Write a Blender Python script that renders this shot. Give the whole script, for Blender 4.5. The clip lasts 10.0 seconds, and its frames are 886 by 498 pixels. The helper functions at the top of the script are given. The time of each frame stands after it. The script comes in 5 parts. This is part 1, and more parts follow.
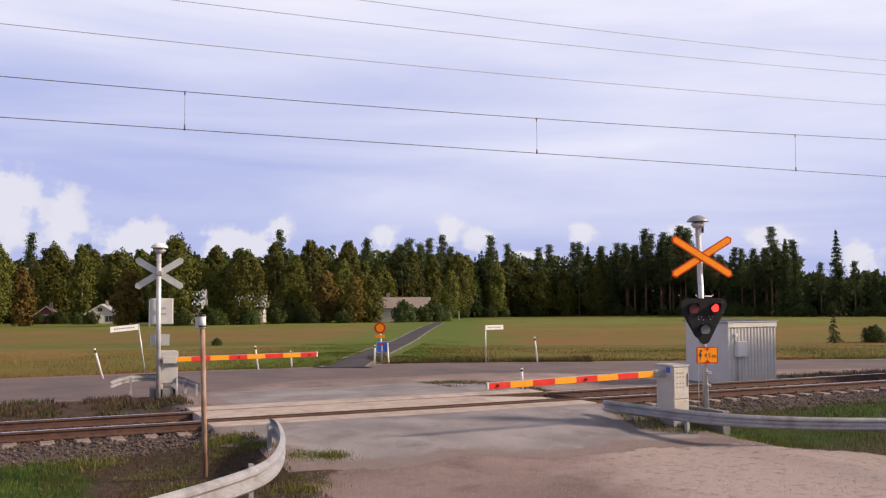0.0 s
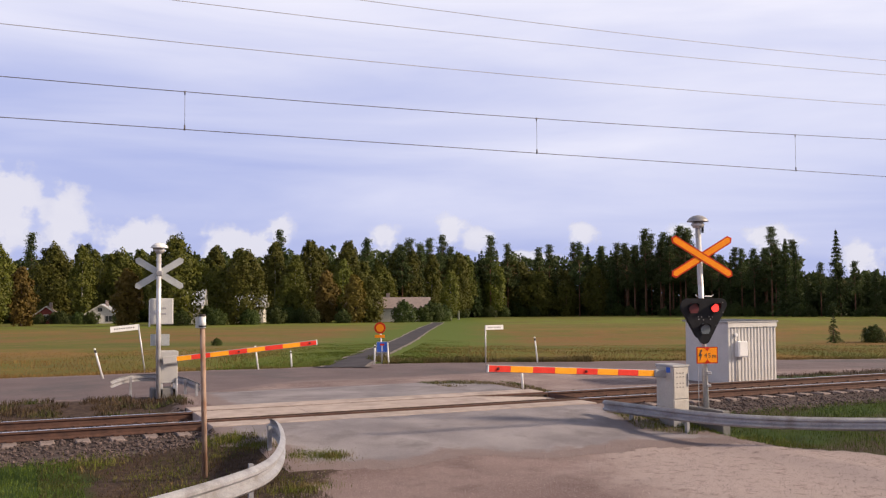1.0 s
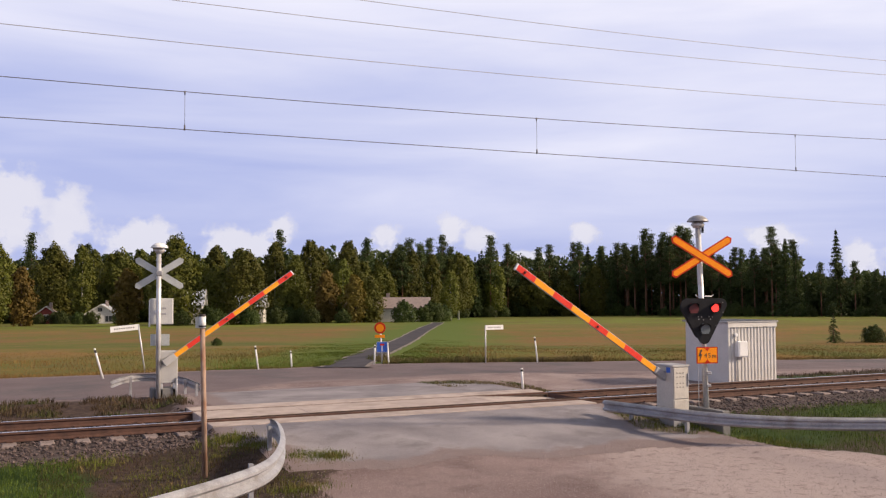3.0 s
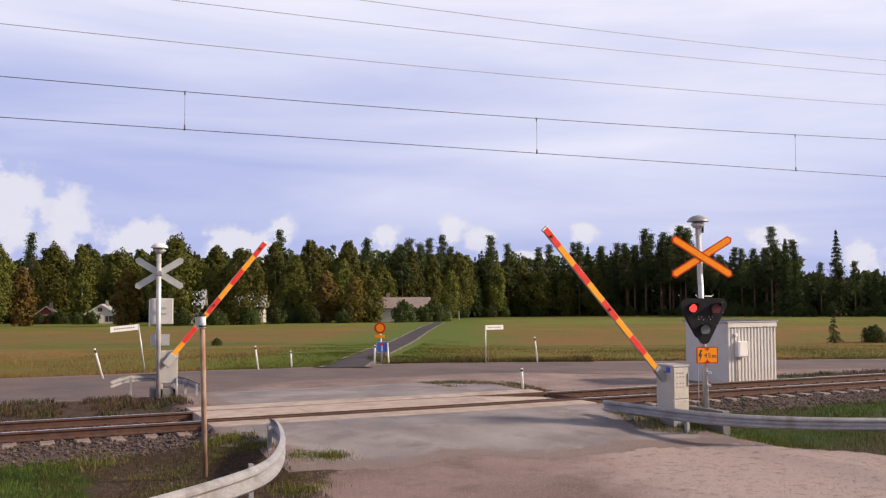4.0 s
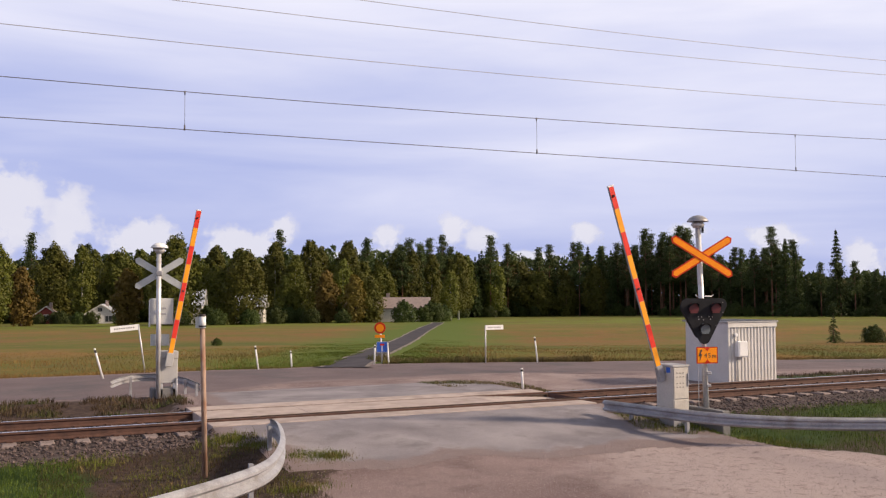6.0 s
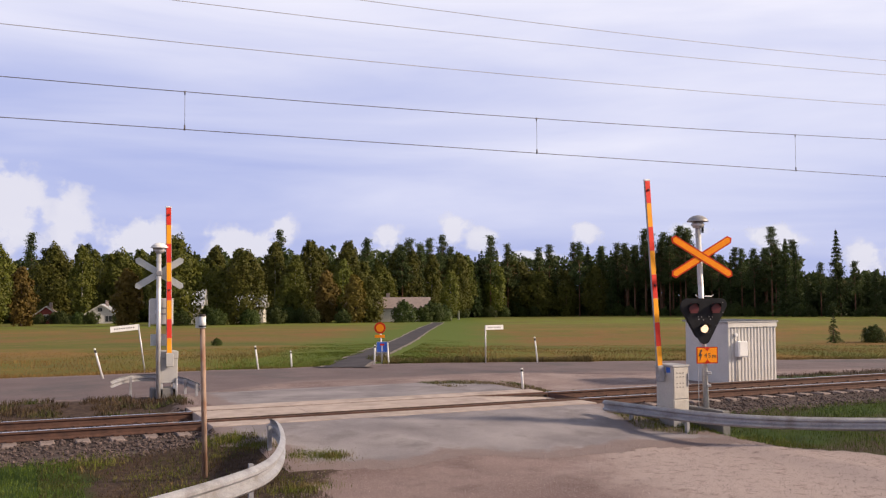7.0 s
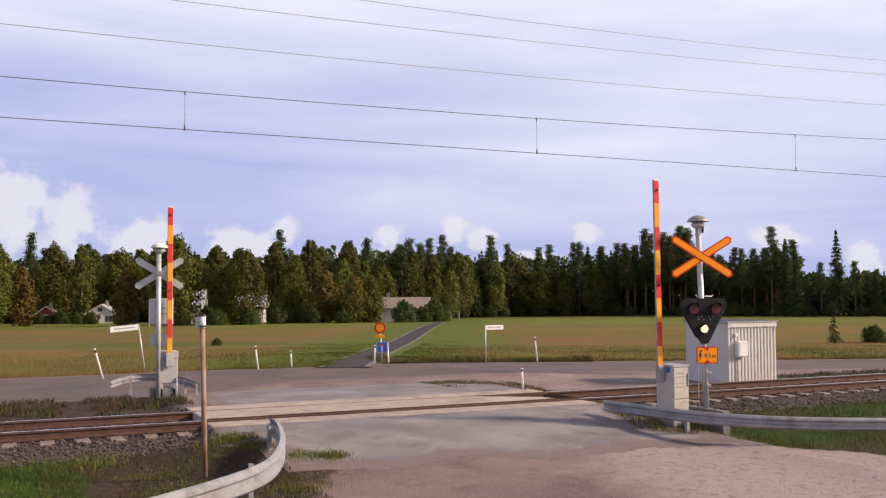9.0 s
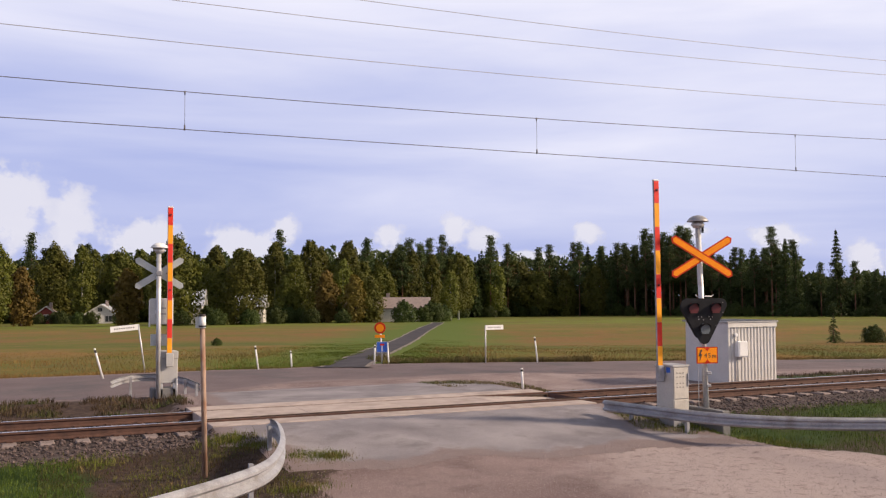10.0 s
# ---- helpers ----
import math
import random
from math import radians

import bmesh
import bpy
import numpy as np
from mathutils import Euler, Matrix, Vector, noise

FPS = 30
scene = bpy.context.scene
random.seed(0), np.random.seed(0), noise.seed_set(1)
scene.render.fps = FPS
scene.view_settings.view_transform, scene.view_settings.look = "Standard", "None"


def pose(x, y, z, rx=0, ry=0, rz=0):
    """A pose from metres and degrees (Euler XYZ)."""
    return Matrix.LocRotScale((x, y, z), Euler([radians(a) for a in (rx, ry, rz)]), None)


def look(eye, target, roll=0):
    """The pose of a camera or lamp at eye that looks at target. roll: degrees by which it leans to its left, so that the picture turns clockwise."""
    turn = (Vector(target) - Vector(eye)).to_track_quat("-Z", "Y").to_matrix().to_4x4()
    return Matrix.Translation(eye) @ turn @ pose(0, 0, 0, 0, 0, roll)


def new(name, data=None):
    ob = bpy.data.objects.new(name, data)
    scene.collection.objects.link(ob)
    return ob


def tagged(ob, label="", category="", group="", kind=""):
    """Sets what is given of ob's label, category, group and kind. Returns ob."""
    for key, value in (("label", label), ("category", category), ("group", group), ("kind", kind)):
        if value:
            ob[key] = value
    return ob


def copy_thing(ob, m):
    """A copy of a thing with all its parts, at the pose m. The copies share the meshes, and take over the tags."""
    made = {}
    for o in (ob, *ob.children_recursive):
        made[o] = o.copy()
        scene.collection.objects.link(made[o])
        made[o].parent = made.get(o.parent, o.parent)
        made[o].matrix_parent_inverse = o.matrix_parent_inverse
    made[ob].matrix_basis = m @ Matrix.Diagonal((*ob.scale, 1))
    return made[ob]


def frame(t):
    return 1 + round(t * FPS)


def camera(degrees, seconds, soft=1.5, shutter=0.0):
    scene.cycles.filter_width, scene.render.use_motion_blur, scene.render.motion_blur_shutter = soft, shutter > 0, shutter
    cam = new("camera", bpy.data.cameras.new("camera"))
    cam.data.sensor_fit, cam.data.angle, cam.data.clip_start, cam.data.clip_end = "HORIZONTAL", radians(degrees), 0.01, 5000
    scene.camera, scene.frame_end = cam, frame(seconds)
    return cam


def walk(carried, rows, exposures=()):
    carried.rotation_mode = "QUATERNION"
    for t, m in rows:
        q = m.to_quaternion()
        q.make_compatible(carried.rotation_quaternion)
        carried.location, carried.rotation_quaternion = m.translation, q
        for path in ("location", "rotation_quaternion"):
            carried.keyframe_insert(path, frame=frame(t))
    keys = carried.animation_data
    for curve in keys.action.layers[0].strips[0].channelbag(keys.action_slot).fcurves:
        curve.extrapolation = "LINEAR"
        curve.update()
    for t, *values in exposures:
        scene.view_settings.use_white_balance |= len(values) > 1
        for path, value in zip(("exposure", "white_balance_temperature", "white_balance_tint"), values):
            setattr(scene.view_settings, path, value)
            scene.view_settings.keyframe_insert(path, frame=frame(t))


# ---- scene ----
EYE = Vector((0, 0, 2.393))
AHEAD = Vector((0.41648, 0.90780, 0.0495))
cam = camera(50.5, 10.0, soft=1.25)
walk(cam, [(0, look(EYE, EYE + AHEAD * 10, -0.31)), (10, look(EYE, EYE + AHEAD * 10, -0.31))],
     exposures=[(0, 0.2, 6500, 10), (10, 0.2, 6500, 10)])

# ---- light ----
SUN_FROM = Vector((0.769, -0.426, 0.477)).normalized()
sun = new("sun", bpy.data.lights.new("sun", "SUN"))
sun.data.energy, sun.data.angle, sun.data.color = 5.0, radians(6.0), (1.0, 0.80, 0.60)
sun.matrix_world = look(SUN_FROM * 50, (0, 0, 0))


def sky():
    """Evening sky: clear blue under a thin high veil of cloud that thickens upward."""
    w = bpy.data.worlds.new("sky")
    scene.world = w
    w.use_nodes = True
    nt = w.node_tree
    N, L = nt.nodes, nt.links
    bg = N["Background"]
    tex = N.new("ShaderNodeTexSky")
    tex.sky_type, tex.sun_disc = "NISHITA", False
    tex.sun_elevation = math.asin(SUN_FROM.z)
    tex.sun_rotation = math.atan2(SUN_FROM.x, SUN_FROM.y)
    co = N.new("ShaderNodeTexCoord")
    sep = N.new("ShaderNodeSeparateXYZ")
    L.new(co.outputs["Generated"], sep.inputs[0])
    flat = N.new("ShaderNodeVectorMath")
    flat.operation = "MULTIPLY"
    flat.inputs[1].default_value = (1.0, 1.0, 7.0)
    L.new(co.outputs["Generated"], flat.inputs[0])
    n1 = N.new("ShaderNodeTexNoise")
    n1.inputs["Scale"].default_value, n1.inputs["Detail"].default_value, n1.inputs["Roughness"].default_value = 1.6, 7, 0.5
    n1.inputs["Distortion"].default_value = 0.4
    L.new(flat.outputs[0], n1.inputs["Vector"])
    high = N.new("ShaderNodeMapRange")
    high.inputs[1].default_value, high.inputs[2].default_value = 0.03, 0.36
    L.new(sep.outputs["Z"], high.inputs[0])
    add = N.new("ShaderNodeMath")
    add.operation = "MULTIPLY_ADD"
    add.inputs[1].default_value, add.inputs[2].default_value = 1.7, -0.85
    L.new(n1.outputs["Fac"], add.inputs[0])
    tot = N.new("ShaderNodeMath")
    tot.operation = "ADD"
    tot.use_clamp = True
    # brighter towards the sun's side
    sunward = N.new("ShaderNodeVectorMath")
    sunward.operation = "DOT_PRODUCT"
    sunward.inputs[1].default_value = (0.45, -0.22, 0.0)
    L.new(co.outputs["Generated"], sunward.inputs[0])
    both = N.new("ShaderNodeMath")
    both.operation = "ADD"
    L.new(add.outputs[0], both.inputs[0])
    L.new(sunward.outputs["Value"], both.inputs[1])
    L.new(both.outputs[0], tot.inputs[0])
    L.new(high.outputs[0], tot.inputs[1])
    veil = N.new("ShaderNodeValToRGB")
    veil.color_ramp.elements[0].color = (4.7, 5.2, 8.5, 1)
    veil.color_ramp.elements[1].color = (9.8, 9.6, 10.7, 1)
    veil.color_ramp.elements[0].position = 0.10
    L.new(tot.outputs[0], veil.inputs[0])
    mix = N.new("ShaderNodeMix")
    mix.data_type = "RGBA"
    mix.inputs[0].default_value = 0.93
    L.new(tex.outputs[0], mix.inputs[6])
    L.new(veil.outputs[0], mix.inputs[7])
    # the veil thins to a deeper clear sky overhead
    clear = N.new("ShaderNodeMapRange")
    clear.inputs[1].default_value, clear.inputs[2].default_value, clear.inputs[3].default_value, clear.inputs[4].default_value = 0.36, 0.75, 1.0, 0.30
    L.new(sep.outputs["Z"], clear.inputs[0])
    deep = N.new("ShaderNodeVectorMath")
    deep.operation = "SCALE"
    L.new(mix.outputs[2], deep.inputs[0])
    L.new(clear.outputs[0], deep.inputs["Scale"])
    L.new(deep.outputs[0], bg.inputs[0])
    bg.inputs[1].default_value = 0.087


sky()


# ---- materials ----
def srgb(r, g, b):
    return tuple((c / 255 / 12.92) if c < 10.3 else ((c / 255 + 0.055) / 1.055) ** 2.4 for c in (r, g, b))


def surf(name, c1, c2, scale=8.0, rough=0.7, metal=0.0, bump=0.15, fine=60.0, stain=None, vary=0.0, island=0.0, stretch=(1, 1, 1), spec=0.5, stain_scale=1.2, stain_at=(0.5, 0.68)):
    """Two-tone noise colour, fine grain and bump; stain: a third colour in larger patches; vary / island: tone per object / per loose piece."""
    m = bpy.data.materials.new(name)
    m.use_nodes = True
    N, L = m.node_tree.nodes, m.node_tree.links
    b = N["Principled BSDF"]
    co = N.new("ShaderNodeTexCoord")
    mp = N.new("ShaderNodeMapping")
    mp.inputs["Scale"].default_value = stretch
    L.new(co.outputs["Object"], mp.inputs["Vector"])
    n1, n2 = N.new("ShaderNodeTexNoise"), N.new("ShaderNodeTexNoise")
    n1.inputs["Scale"].default_value, n1.inputs["Detail"].default_value = scale, 6
    n2.inputs["Scale"].default_value, n2.inputs["Detail"].default_value = fine, 3
    for n in (n1, n2):
        L.new(mp.outputs[0], n.inputs["Vector"])
    mr = N.new("ShaderNodeMapRange")
    mr.inputs[1].default_value, mr.inputs[2].default_value = 0.32, 0.68
    L.new(n1.outputs["Fac"], mr.inputs[0])
    mix = N.new("ShaderNodeMix")
    mix.data_type = "RGBA"
    mix.inputs[6].default_value, mix.inputs[7].default_value = (*c1, 1), (*c2, 1)
    L.new(mr.outputs[0], mix.inputs[0])
    out = mix.outputs[2]
    if stain:
        n3 = N.new("ShaderNodeTexNoise")
        n3.inputs["Scale"].default_value, n3.inputs["Detail"].default_value = stain_scale, 8
        n3.inputs["Roughness"].default_value = 0.65
        L.new(mp.outputs[0], n3.inputs["Vector"])
        r3 = N.new("ShaderNodeMapRange")
        r3.inputs[1].default_value, r3.inputs[2].default_value = stain_at
        L.new(n3.outputs["Fac"], r3.inputs[0])
        m3 = N.new("ShaderNodeMix")
        m3.data_type = "RGBA"
        m3.inputs[7].default_value = (*stain, 1)
        L.new(r3.outputs[0], m3.inputs[0])
        L.new(out, m3.inputs[6])
        out = m3.outputs[2]
    # grain in value, plus the tone of each object or piece
    val = N.new("ShaderNodeMath")
    val.operation = "MULTIPLY_ADD"
    val.inputs[1].default_value, val.inputs[2].default_value = 0.5, 0.75
    L.new(n2.outputs["Fac"], val.inputs[0])
    v = val.outputs[0]
    for amount, node, socket in ((vary, "ShaderNodeObjectInfo", "Random"), (island, "ShaderNodeNewGeometry", "Random Per Island")):
        if amount:
            o = N.new(node)
            k = N.new("ShaderNodeMath")
            k.operation = "MULTIPLY_ADD"
            k.inputs[1].default_value, k.inputs[2].default_value = amount, 1 - amount / 2
            L.new(o.outputs[socket], k.inputs[0])
            t = N.new("ShaderNodeMath")
            t.operation = "MULTIPLY"
            L.new(v, t.inputs[0])
            L.new(k.outputs[0], t.inputs[1])
            v = t.outputs[0]
    hs = N.new("ShaderNodeHueSaturation")
    L.new(out, hs.inputs["Color"])
    L.new(v, hs.inputs["Value"])
    if vary:
        o = N.new("ShaderNodeObjectInfo")
        k = N.new("ShaderNodeMath")
        k.operation = "MULTIPLY_ADD"
        k.inputs[1].default_value, k.inputs[2].default_value = vary * 0.05, 0.5 - vary * 0.025
        L.new(o.outputs["Random"], k.inputs[0])
        L.new(k.outputs[0], hs.inputs["Hue"])
    L.new(hs.outputs[0], b.inputs["Base Color"])
    b.inputs["Roughness"].default_value, b.inputs["Metallic"].default_value = rough, metal
    b.inputs["Specular IOR Level"].default_value = spec
    if bump:
        bp = N.new("ShaderNodeBump")
        bp.inputs["Strength"].default_value, bp.inputs["Distance"].default_value = bump, 0.02
        L.new(n2.outputs["Fac"], bp.inputs["Height"])
        L.new(bp.outputs[0], b.inputs["Normal"])
    return m


def glow(name, colour, strength):
    m = surf(name, colour, colour, bump=0)
    b = m.node_tree.nodes["Principled BSDF"]
    b.inputs["Emission Color"].default_value, b.inputs["Emission Strength"].default_value = (*colour, 1), strength
    return m


def leafy(name, c1, c2, vary=0.5):
    m = surf(name, c1, c2, 0.5, 0.6, 0, 0, 3, vary=vary, island=0.20, spec=0.2)
    N, L = m.node_tree.nodes, m.node_tree.links
    b = N["Principled BSDF"]
    tr = N.new("ShaderNodeBsdfTranslucent")
    L.new(b.inputs["Base Color"].links[0].from_socket, tr.inputs["Color"])
    mx = N.new("ShaderNodeMixShader")
    mx.inputs[0].default_value = 0.25
    L.new(b.outputs[0], mx.inputs[1])
    L.new(tr.outputs[0], mx.inputs[2])
    L.new(mx.outputs[0], N["Material Output"].inputs[0])
    return m


M = dict(
    asphalt=surf("asphalt", (0.160, 0.142, 0.155), (0.276, 0.249, 0.260), 0.8, 0.85, 0, 0.5, 45, stain=(0.125, 0.109, 0.114), stain_scale=0.9, stain_at=(0.52, 0.72)),
    old_asphalt=surf("old_asphalt", (0.100, 0.072, 0.075), (0.137, 0.100, 0.101), 0.7, 0.9, 0, 0.3, 60, stain=(0.067, 0.059, 0.063), stain_scale=0.25),
    dark_asphalt=surf("dark_asphalt", (0.050, 0.047, 0.054), (0.078, 0.072, 0.081), 0.7, 0.95, 0, 0.2, 50, spec=0.1),
    shoulder=surf("shoulder", (0.160, 0.132, 0.120), (0.240, 0.200, 0.176), 1.2, 0.95, 0, 0.3, 40, stain=(0.096, 0.100, 0.032), stain_scale=0.5),
    concrete=surf("concrete", (0.347, 0.282, 0.251), (0.454, 0.373, 0.333), 3, 0.85, 0, 0.2, 45, stain=(0.261, 0.208, 0.184), vary=0.12),
    block=surf("block", (0.129, 0.126, 0.129), (0.174, 0.169, 0.166), 5, 0.9, 0, 0.3, 60, stain=(0.109, 0.104, 0.099)),
    sleeper=surf("sleeper", (0.208, 0.164, 0.152), (0.272, 0.216, 0.200), 6, 0.9, 0, 0.3, 60, vary=0.2),
    rust=surf("rust", (0.064, 0.031, 0.023), (0.106, 0.051, 0.036), 7, 0.8, 0.1, 0.2, 50),
    railhead=surf("railhead", (0.66, 0.62, 0.58), (0.76, 0.72, 0.68), 9, 0.22, 1.0, 0.03, 60),
    stones=surf("stones", (0.061, 0.042, 0.039), (0.122, 0.088, 0.081), 4, 0.9, 0, 0, 30, island=0.9),
    pebble=surf("pebble", (0.259, 0.205, 0.194), (0.389, 0.324, 0.302), 4, 0.9, 0, 0, 30, island=0.8),
    galv=surf("galv", (0.30, 0.30, 0.325), (0.39, 0.385, 0.40), 5, 0.5, 0.3, 0.05, 40, stain=(0.22, 0.205, 0.20), stain_scale=2.0),
    pole=surf("pole", (0.52, 0.52, 0.53), (0.62, 0.61, 0.61), 6, 0.45, 0.4, 0.05, 40, stain=(0.42, 0.36, 0.33), stain_scale=3),
    cream=surf("cream", (0.45, 0.415, 0.37), (0.52, 0.48, 0.43), 4, 0.55, 0, 0.04, 50, stain=(0.38, 0.34, 0.29)),
    shed=surf("shed", (0.56, 0.535, 0.50), (0.62, 0.59, 0.555), 3, 0.55, 0, 0.03, 30),
    greybox=surf("greybox", (0.36, 0.35, 0.345), (0.43, 0.415, 0.40), 4, 0.55, 0, 0.04, 50),
    red=surf("red", (0.62, 0.030, 0.018), (0.70, 0.045, 0.026), 5, 0.5, 0, 0.02, 40, spec=0.25),
    yellow=surf("yellow", (0.80, 0.31, 0.012), (0.86, 0.36, 0.016), 5, 0.5, 0, 0.02, 40, spec=0.25),
    orange=surf("orange", (0.90, 0.275, 0.006), (0.95, 0.30, 0.008), 4, 0.5, 0, 0.01, 40, spec=0.2),
    signred=surf("signred", (0.50, 0.030, 0.006), (0.58, 0.040, 0.010), 4, 0.5, 0, 0.01, 40, spec=0.2),
    black=surf("black", (0.010, 0.010, 0.012), (0.018, 0.018, 0.021), 5, 0.6, 0, 0.03, 40, spec=0.15),
    # rust brown, with the shade inside the rail grooves put into the colour
    groove=surf("groove", (0.030, 0.018, 0.013), (0.055, 0.032, 0.022), 7, 0.9, 0, 0.1, 50),
    ink=surf("ink", (0.03, 0.025, 0.02), (0.04, 0.03, 0.025), 5, 0.6, 0, 0, 40),
    blue=surf("blue", (0.03, 0.11, 0.50), (0.04, 0.14, 0.56), 4, 0.45, 0, 0.01, 40),
    white=surf("white", (0.70, 0.69, 0.68), (0.78, 0.77, 0.755), 4, 0.55, 0, 0.02, 40),
    paleback=surf("paleback", (0.44, 0.455, 0.44), (0.52, 0.53, 0.51), 4, 0.5, 0.2, 0.02, 40),
    dim=surf("dim", (0.50, 0.50, 0.48), (0.60, 0.59, 0.57), 6, 0.6, 0, 0.02, 40),
    lettering=surf("lettering", (0.20, 0.20, 0.20), (0.28, 0.28, 0.27), 6, 0.6, 0, 0.02, 40),
    rustpole=surf("rustpole", (0.23, 0.125, 0.080), (0.38, 0.27, 0.205), 9, 0.8, 0, 0.15, 40, stain=(0.22, 0.085, 0.038), stain_scale=5, stretch=(1, 1, 0.4)),
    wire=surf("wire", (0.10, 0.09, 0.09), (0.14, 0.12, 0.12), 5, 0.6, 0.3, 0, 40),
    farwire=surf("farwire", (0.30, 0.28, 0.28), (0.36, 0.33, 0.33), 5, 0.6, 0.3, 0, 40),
    lens_red=surf("lens_red", (0.075, 0.004, 0.005), (0.10, 0.006, 0.007), 8, 0.4, 0, 0.0, 40),
    lens_clear=surf("lens_clear", (0.10, 0.12, 0.13), (0.16, 0.18, 0.19), 8, 0.2, 0, 0.0, 40),
    red_light=glow("red_light", (1.0, 0.045, 0.035), 1.9),
    white_light=glow("white_light", (1.0, 0.70, 0.44), 1.27),
    bark=surf("bark", (0.10, 0.065, 0.045), (0.20, 0.12, 0.08), 3, 0.9, 0, 0.2, 20),
    pinebark=surf("pinebark", (0.14, 0.07, 0.042), (0.22, 0.11, 0.065), 2, 0.9, 0, 0.2, 20),
    birchbark=surf("birchbark", (0.62, 0.58, 0.54), (0.72, 0.68, 0.64), 2, 0.8, 0, 0.1, 20, stain=(0.08, 0.07, 0.06), stain_scale=4, stretch=(1, 1, 3)),
    leaf=leafy("leaf", (0.066, 0.076, 0.011), (0.108, 0.106, 0.016)),
    autumn=leafy("autumn", (0.115, 0.086, 0.016), (0.165, 0.115, 0.024)),
    birchleaf=leafy("birchleaf", (0.080, 0.092, 0.013), (0.125, 0.126, 0.019)),
    needle=leafy("needle", (0.042, 0.062, 0.021), (0.072, 0.094, 0.028)),
    pine=leafy("pine", (0.054, 0.074, 0.027), (0.088, 0.108, 0.036)),
    bush=leafy("bush", (0.034, 0.050, 0.011), (0.060, 0.078, 0.017)),
    redwood=surf("redwood", (0.15, 0.026, 0.02), (0.20, 0.036, 0.027), 3, 0.8, 0, 0.1, 20),
    housewhite=surf("housewhite", (0.50, 0.475, 0.44), (0.58, 0.55, 0.51), 3, 0.7, 0, 0.05, 20),
    rooftile=surf("rooftile", (0.20, 0.16, 0.15), (0.28, 0.22, 0.20), 2, 0.8, 0, 0.2, 12),
    roofdark=surf("roofdark", (0.10, 0.105, 0.115), (0.15, 0.155, 0.165), 4, 0.6, 0.2, 0.03, 30),
    roofmetal=surf("roofmetal", (0.495, 0.522, 0.576), (0.585, 0.612, 0.666), 2, 0.4, 0.3, 0.05, 12),
    pane=surf("pane", (0.03, 0.035, 0.04), (0.05, 0.055, 0.06), 2, 0.1, 0, 0, 12),
    grass=surf("grass", (0.046, 0.080, 0.009), (0.088, 0.125, 0.017), 1.2, 0.7, 0, 0, 3, stain=(0.115, 0.098, 0.028), stain_scale=0.9, stain_at=(0.54, 0.72), island=0.6, spec=0.2),
    dry=surf("dry", (0.149, 0.089, 0.028), (0.218, 0.133, 0.045), 0.4, 0.8, 0, 0, 3, stain=(0.065, 0.084, 0.016), stain_scale=0.12, stain_at=(0.50, 0.64), island=0.6, spec=0.2),
    field_green=surf("field_green", (0.063, 0.092, 0.013), (0.100, 0.122, 0.019), 0.5, 0.8, 0, 0, 3, stain=(0.148, 0.111, 0.037), stain_scale=0.35, stain_at=(0.5, 0.66), island=0.5, spec=0.2),
    bank_weeds=surf("bank_weeds", (0.089, 0.068, 0.027), (0.137, 0.107, 0.043), 0.9, 0.8, 0, 0, 3, stain=(0.063, 0.078, 0.015), stain_scale=0.5, stain_at=(0.46, 0.60), island=0.7, spec=0.2),
    tuft=surf("tuft", (0.080, 0.100, 0.014), (0.140, 0.150, 0.026), 2.5, 0.7, 0, 0, 3, stain=(0.16, 0.115, 0.045), stain_scale=2.0, stain_at=(0.5, 0.62), island=0.7, spec=0.2),
    weeds=surf("weeds", (0.054, 0.035, 0.022), (0.088, 0.058, 0.034), 1.5, 0.8, 0, 0, 3, stain=(0.044, 0.065, 0.012), stain_scale=0.9, island=0.6, spec=0.2),
)


# ---- building blocks ----
def mesh_of(bm, name, mats):
    me = bpy.data.meshes.new(name)
    bm.to_mesh(me)
    bm.free()
    for m in (mats if isinstance(mats, (list, tuple)) else [mats]):
        me.materials.append(m)
    return me


def part(name, bm, material, parent, label="", at=None):
    ob = new(name, mesh_of(bm, name, material))
    ob.parent = parent
    if at is not None:
        ob.matrix_basis = at if isinstance(at, Matrix) else Matrix.Translation(at)
    return tagged(ob, label) if label else ob


def thing(name, label, category, at=(0, 0, 0), turn=0, group="", kind=""):
    ob = new(name)
    ob.empty_display_size = 0.2
    ob.matrix_basis = at if isinstance(at, Matrix) else pose(*at, 0, 0, turn)
    return tagged(ob, label, category, group, kind)


def solid(name, bm, material, label, category, at=(0, 0, 0), turn=0, group="", kind=""):
    ob = new(name, mesh_of(bm, name, material))
    ob.matrix_basis = at if isinstance(at, Matrix) else pose(*at, 0, 0, turn)
    return tagged(ob, label, category, group, kind)


def box(a, b, bevel=0.0, bm=None, segments=1):
    own = bmesh.new()
    bmesh.ops.create_cube(own, size=1)
    a, b = Vector(a), Vector(b)
    for v in own.verts:
        v.co = Vector([(a[i] + b[i]) / 2 + v.co[i] * (b[i] - a[i]) for i in range(3)])
    if bevel:
        bmesh.ops.bevel(own, geom=own.edges[:], offset=bevel, segments=segments, affect="EDGES", profile=0.6)
    return join(own, bm)


def join(own, bm):
    if bm is None:
        return own
    me = bpy.data.meshes.new("tmp")
    own.to_mesh(me)
    own.free()
    bm.from_mesh(me)
    bpy.data.meshes.remove(me)
    return bm


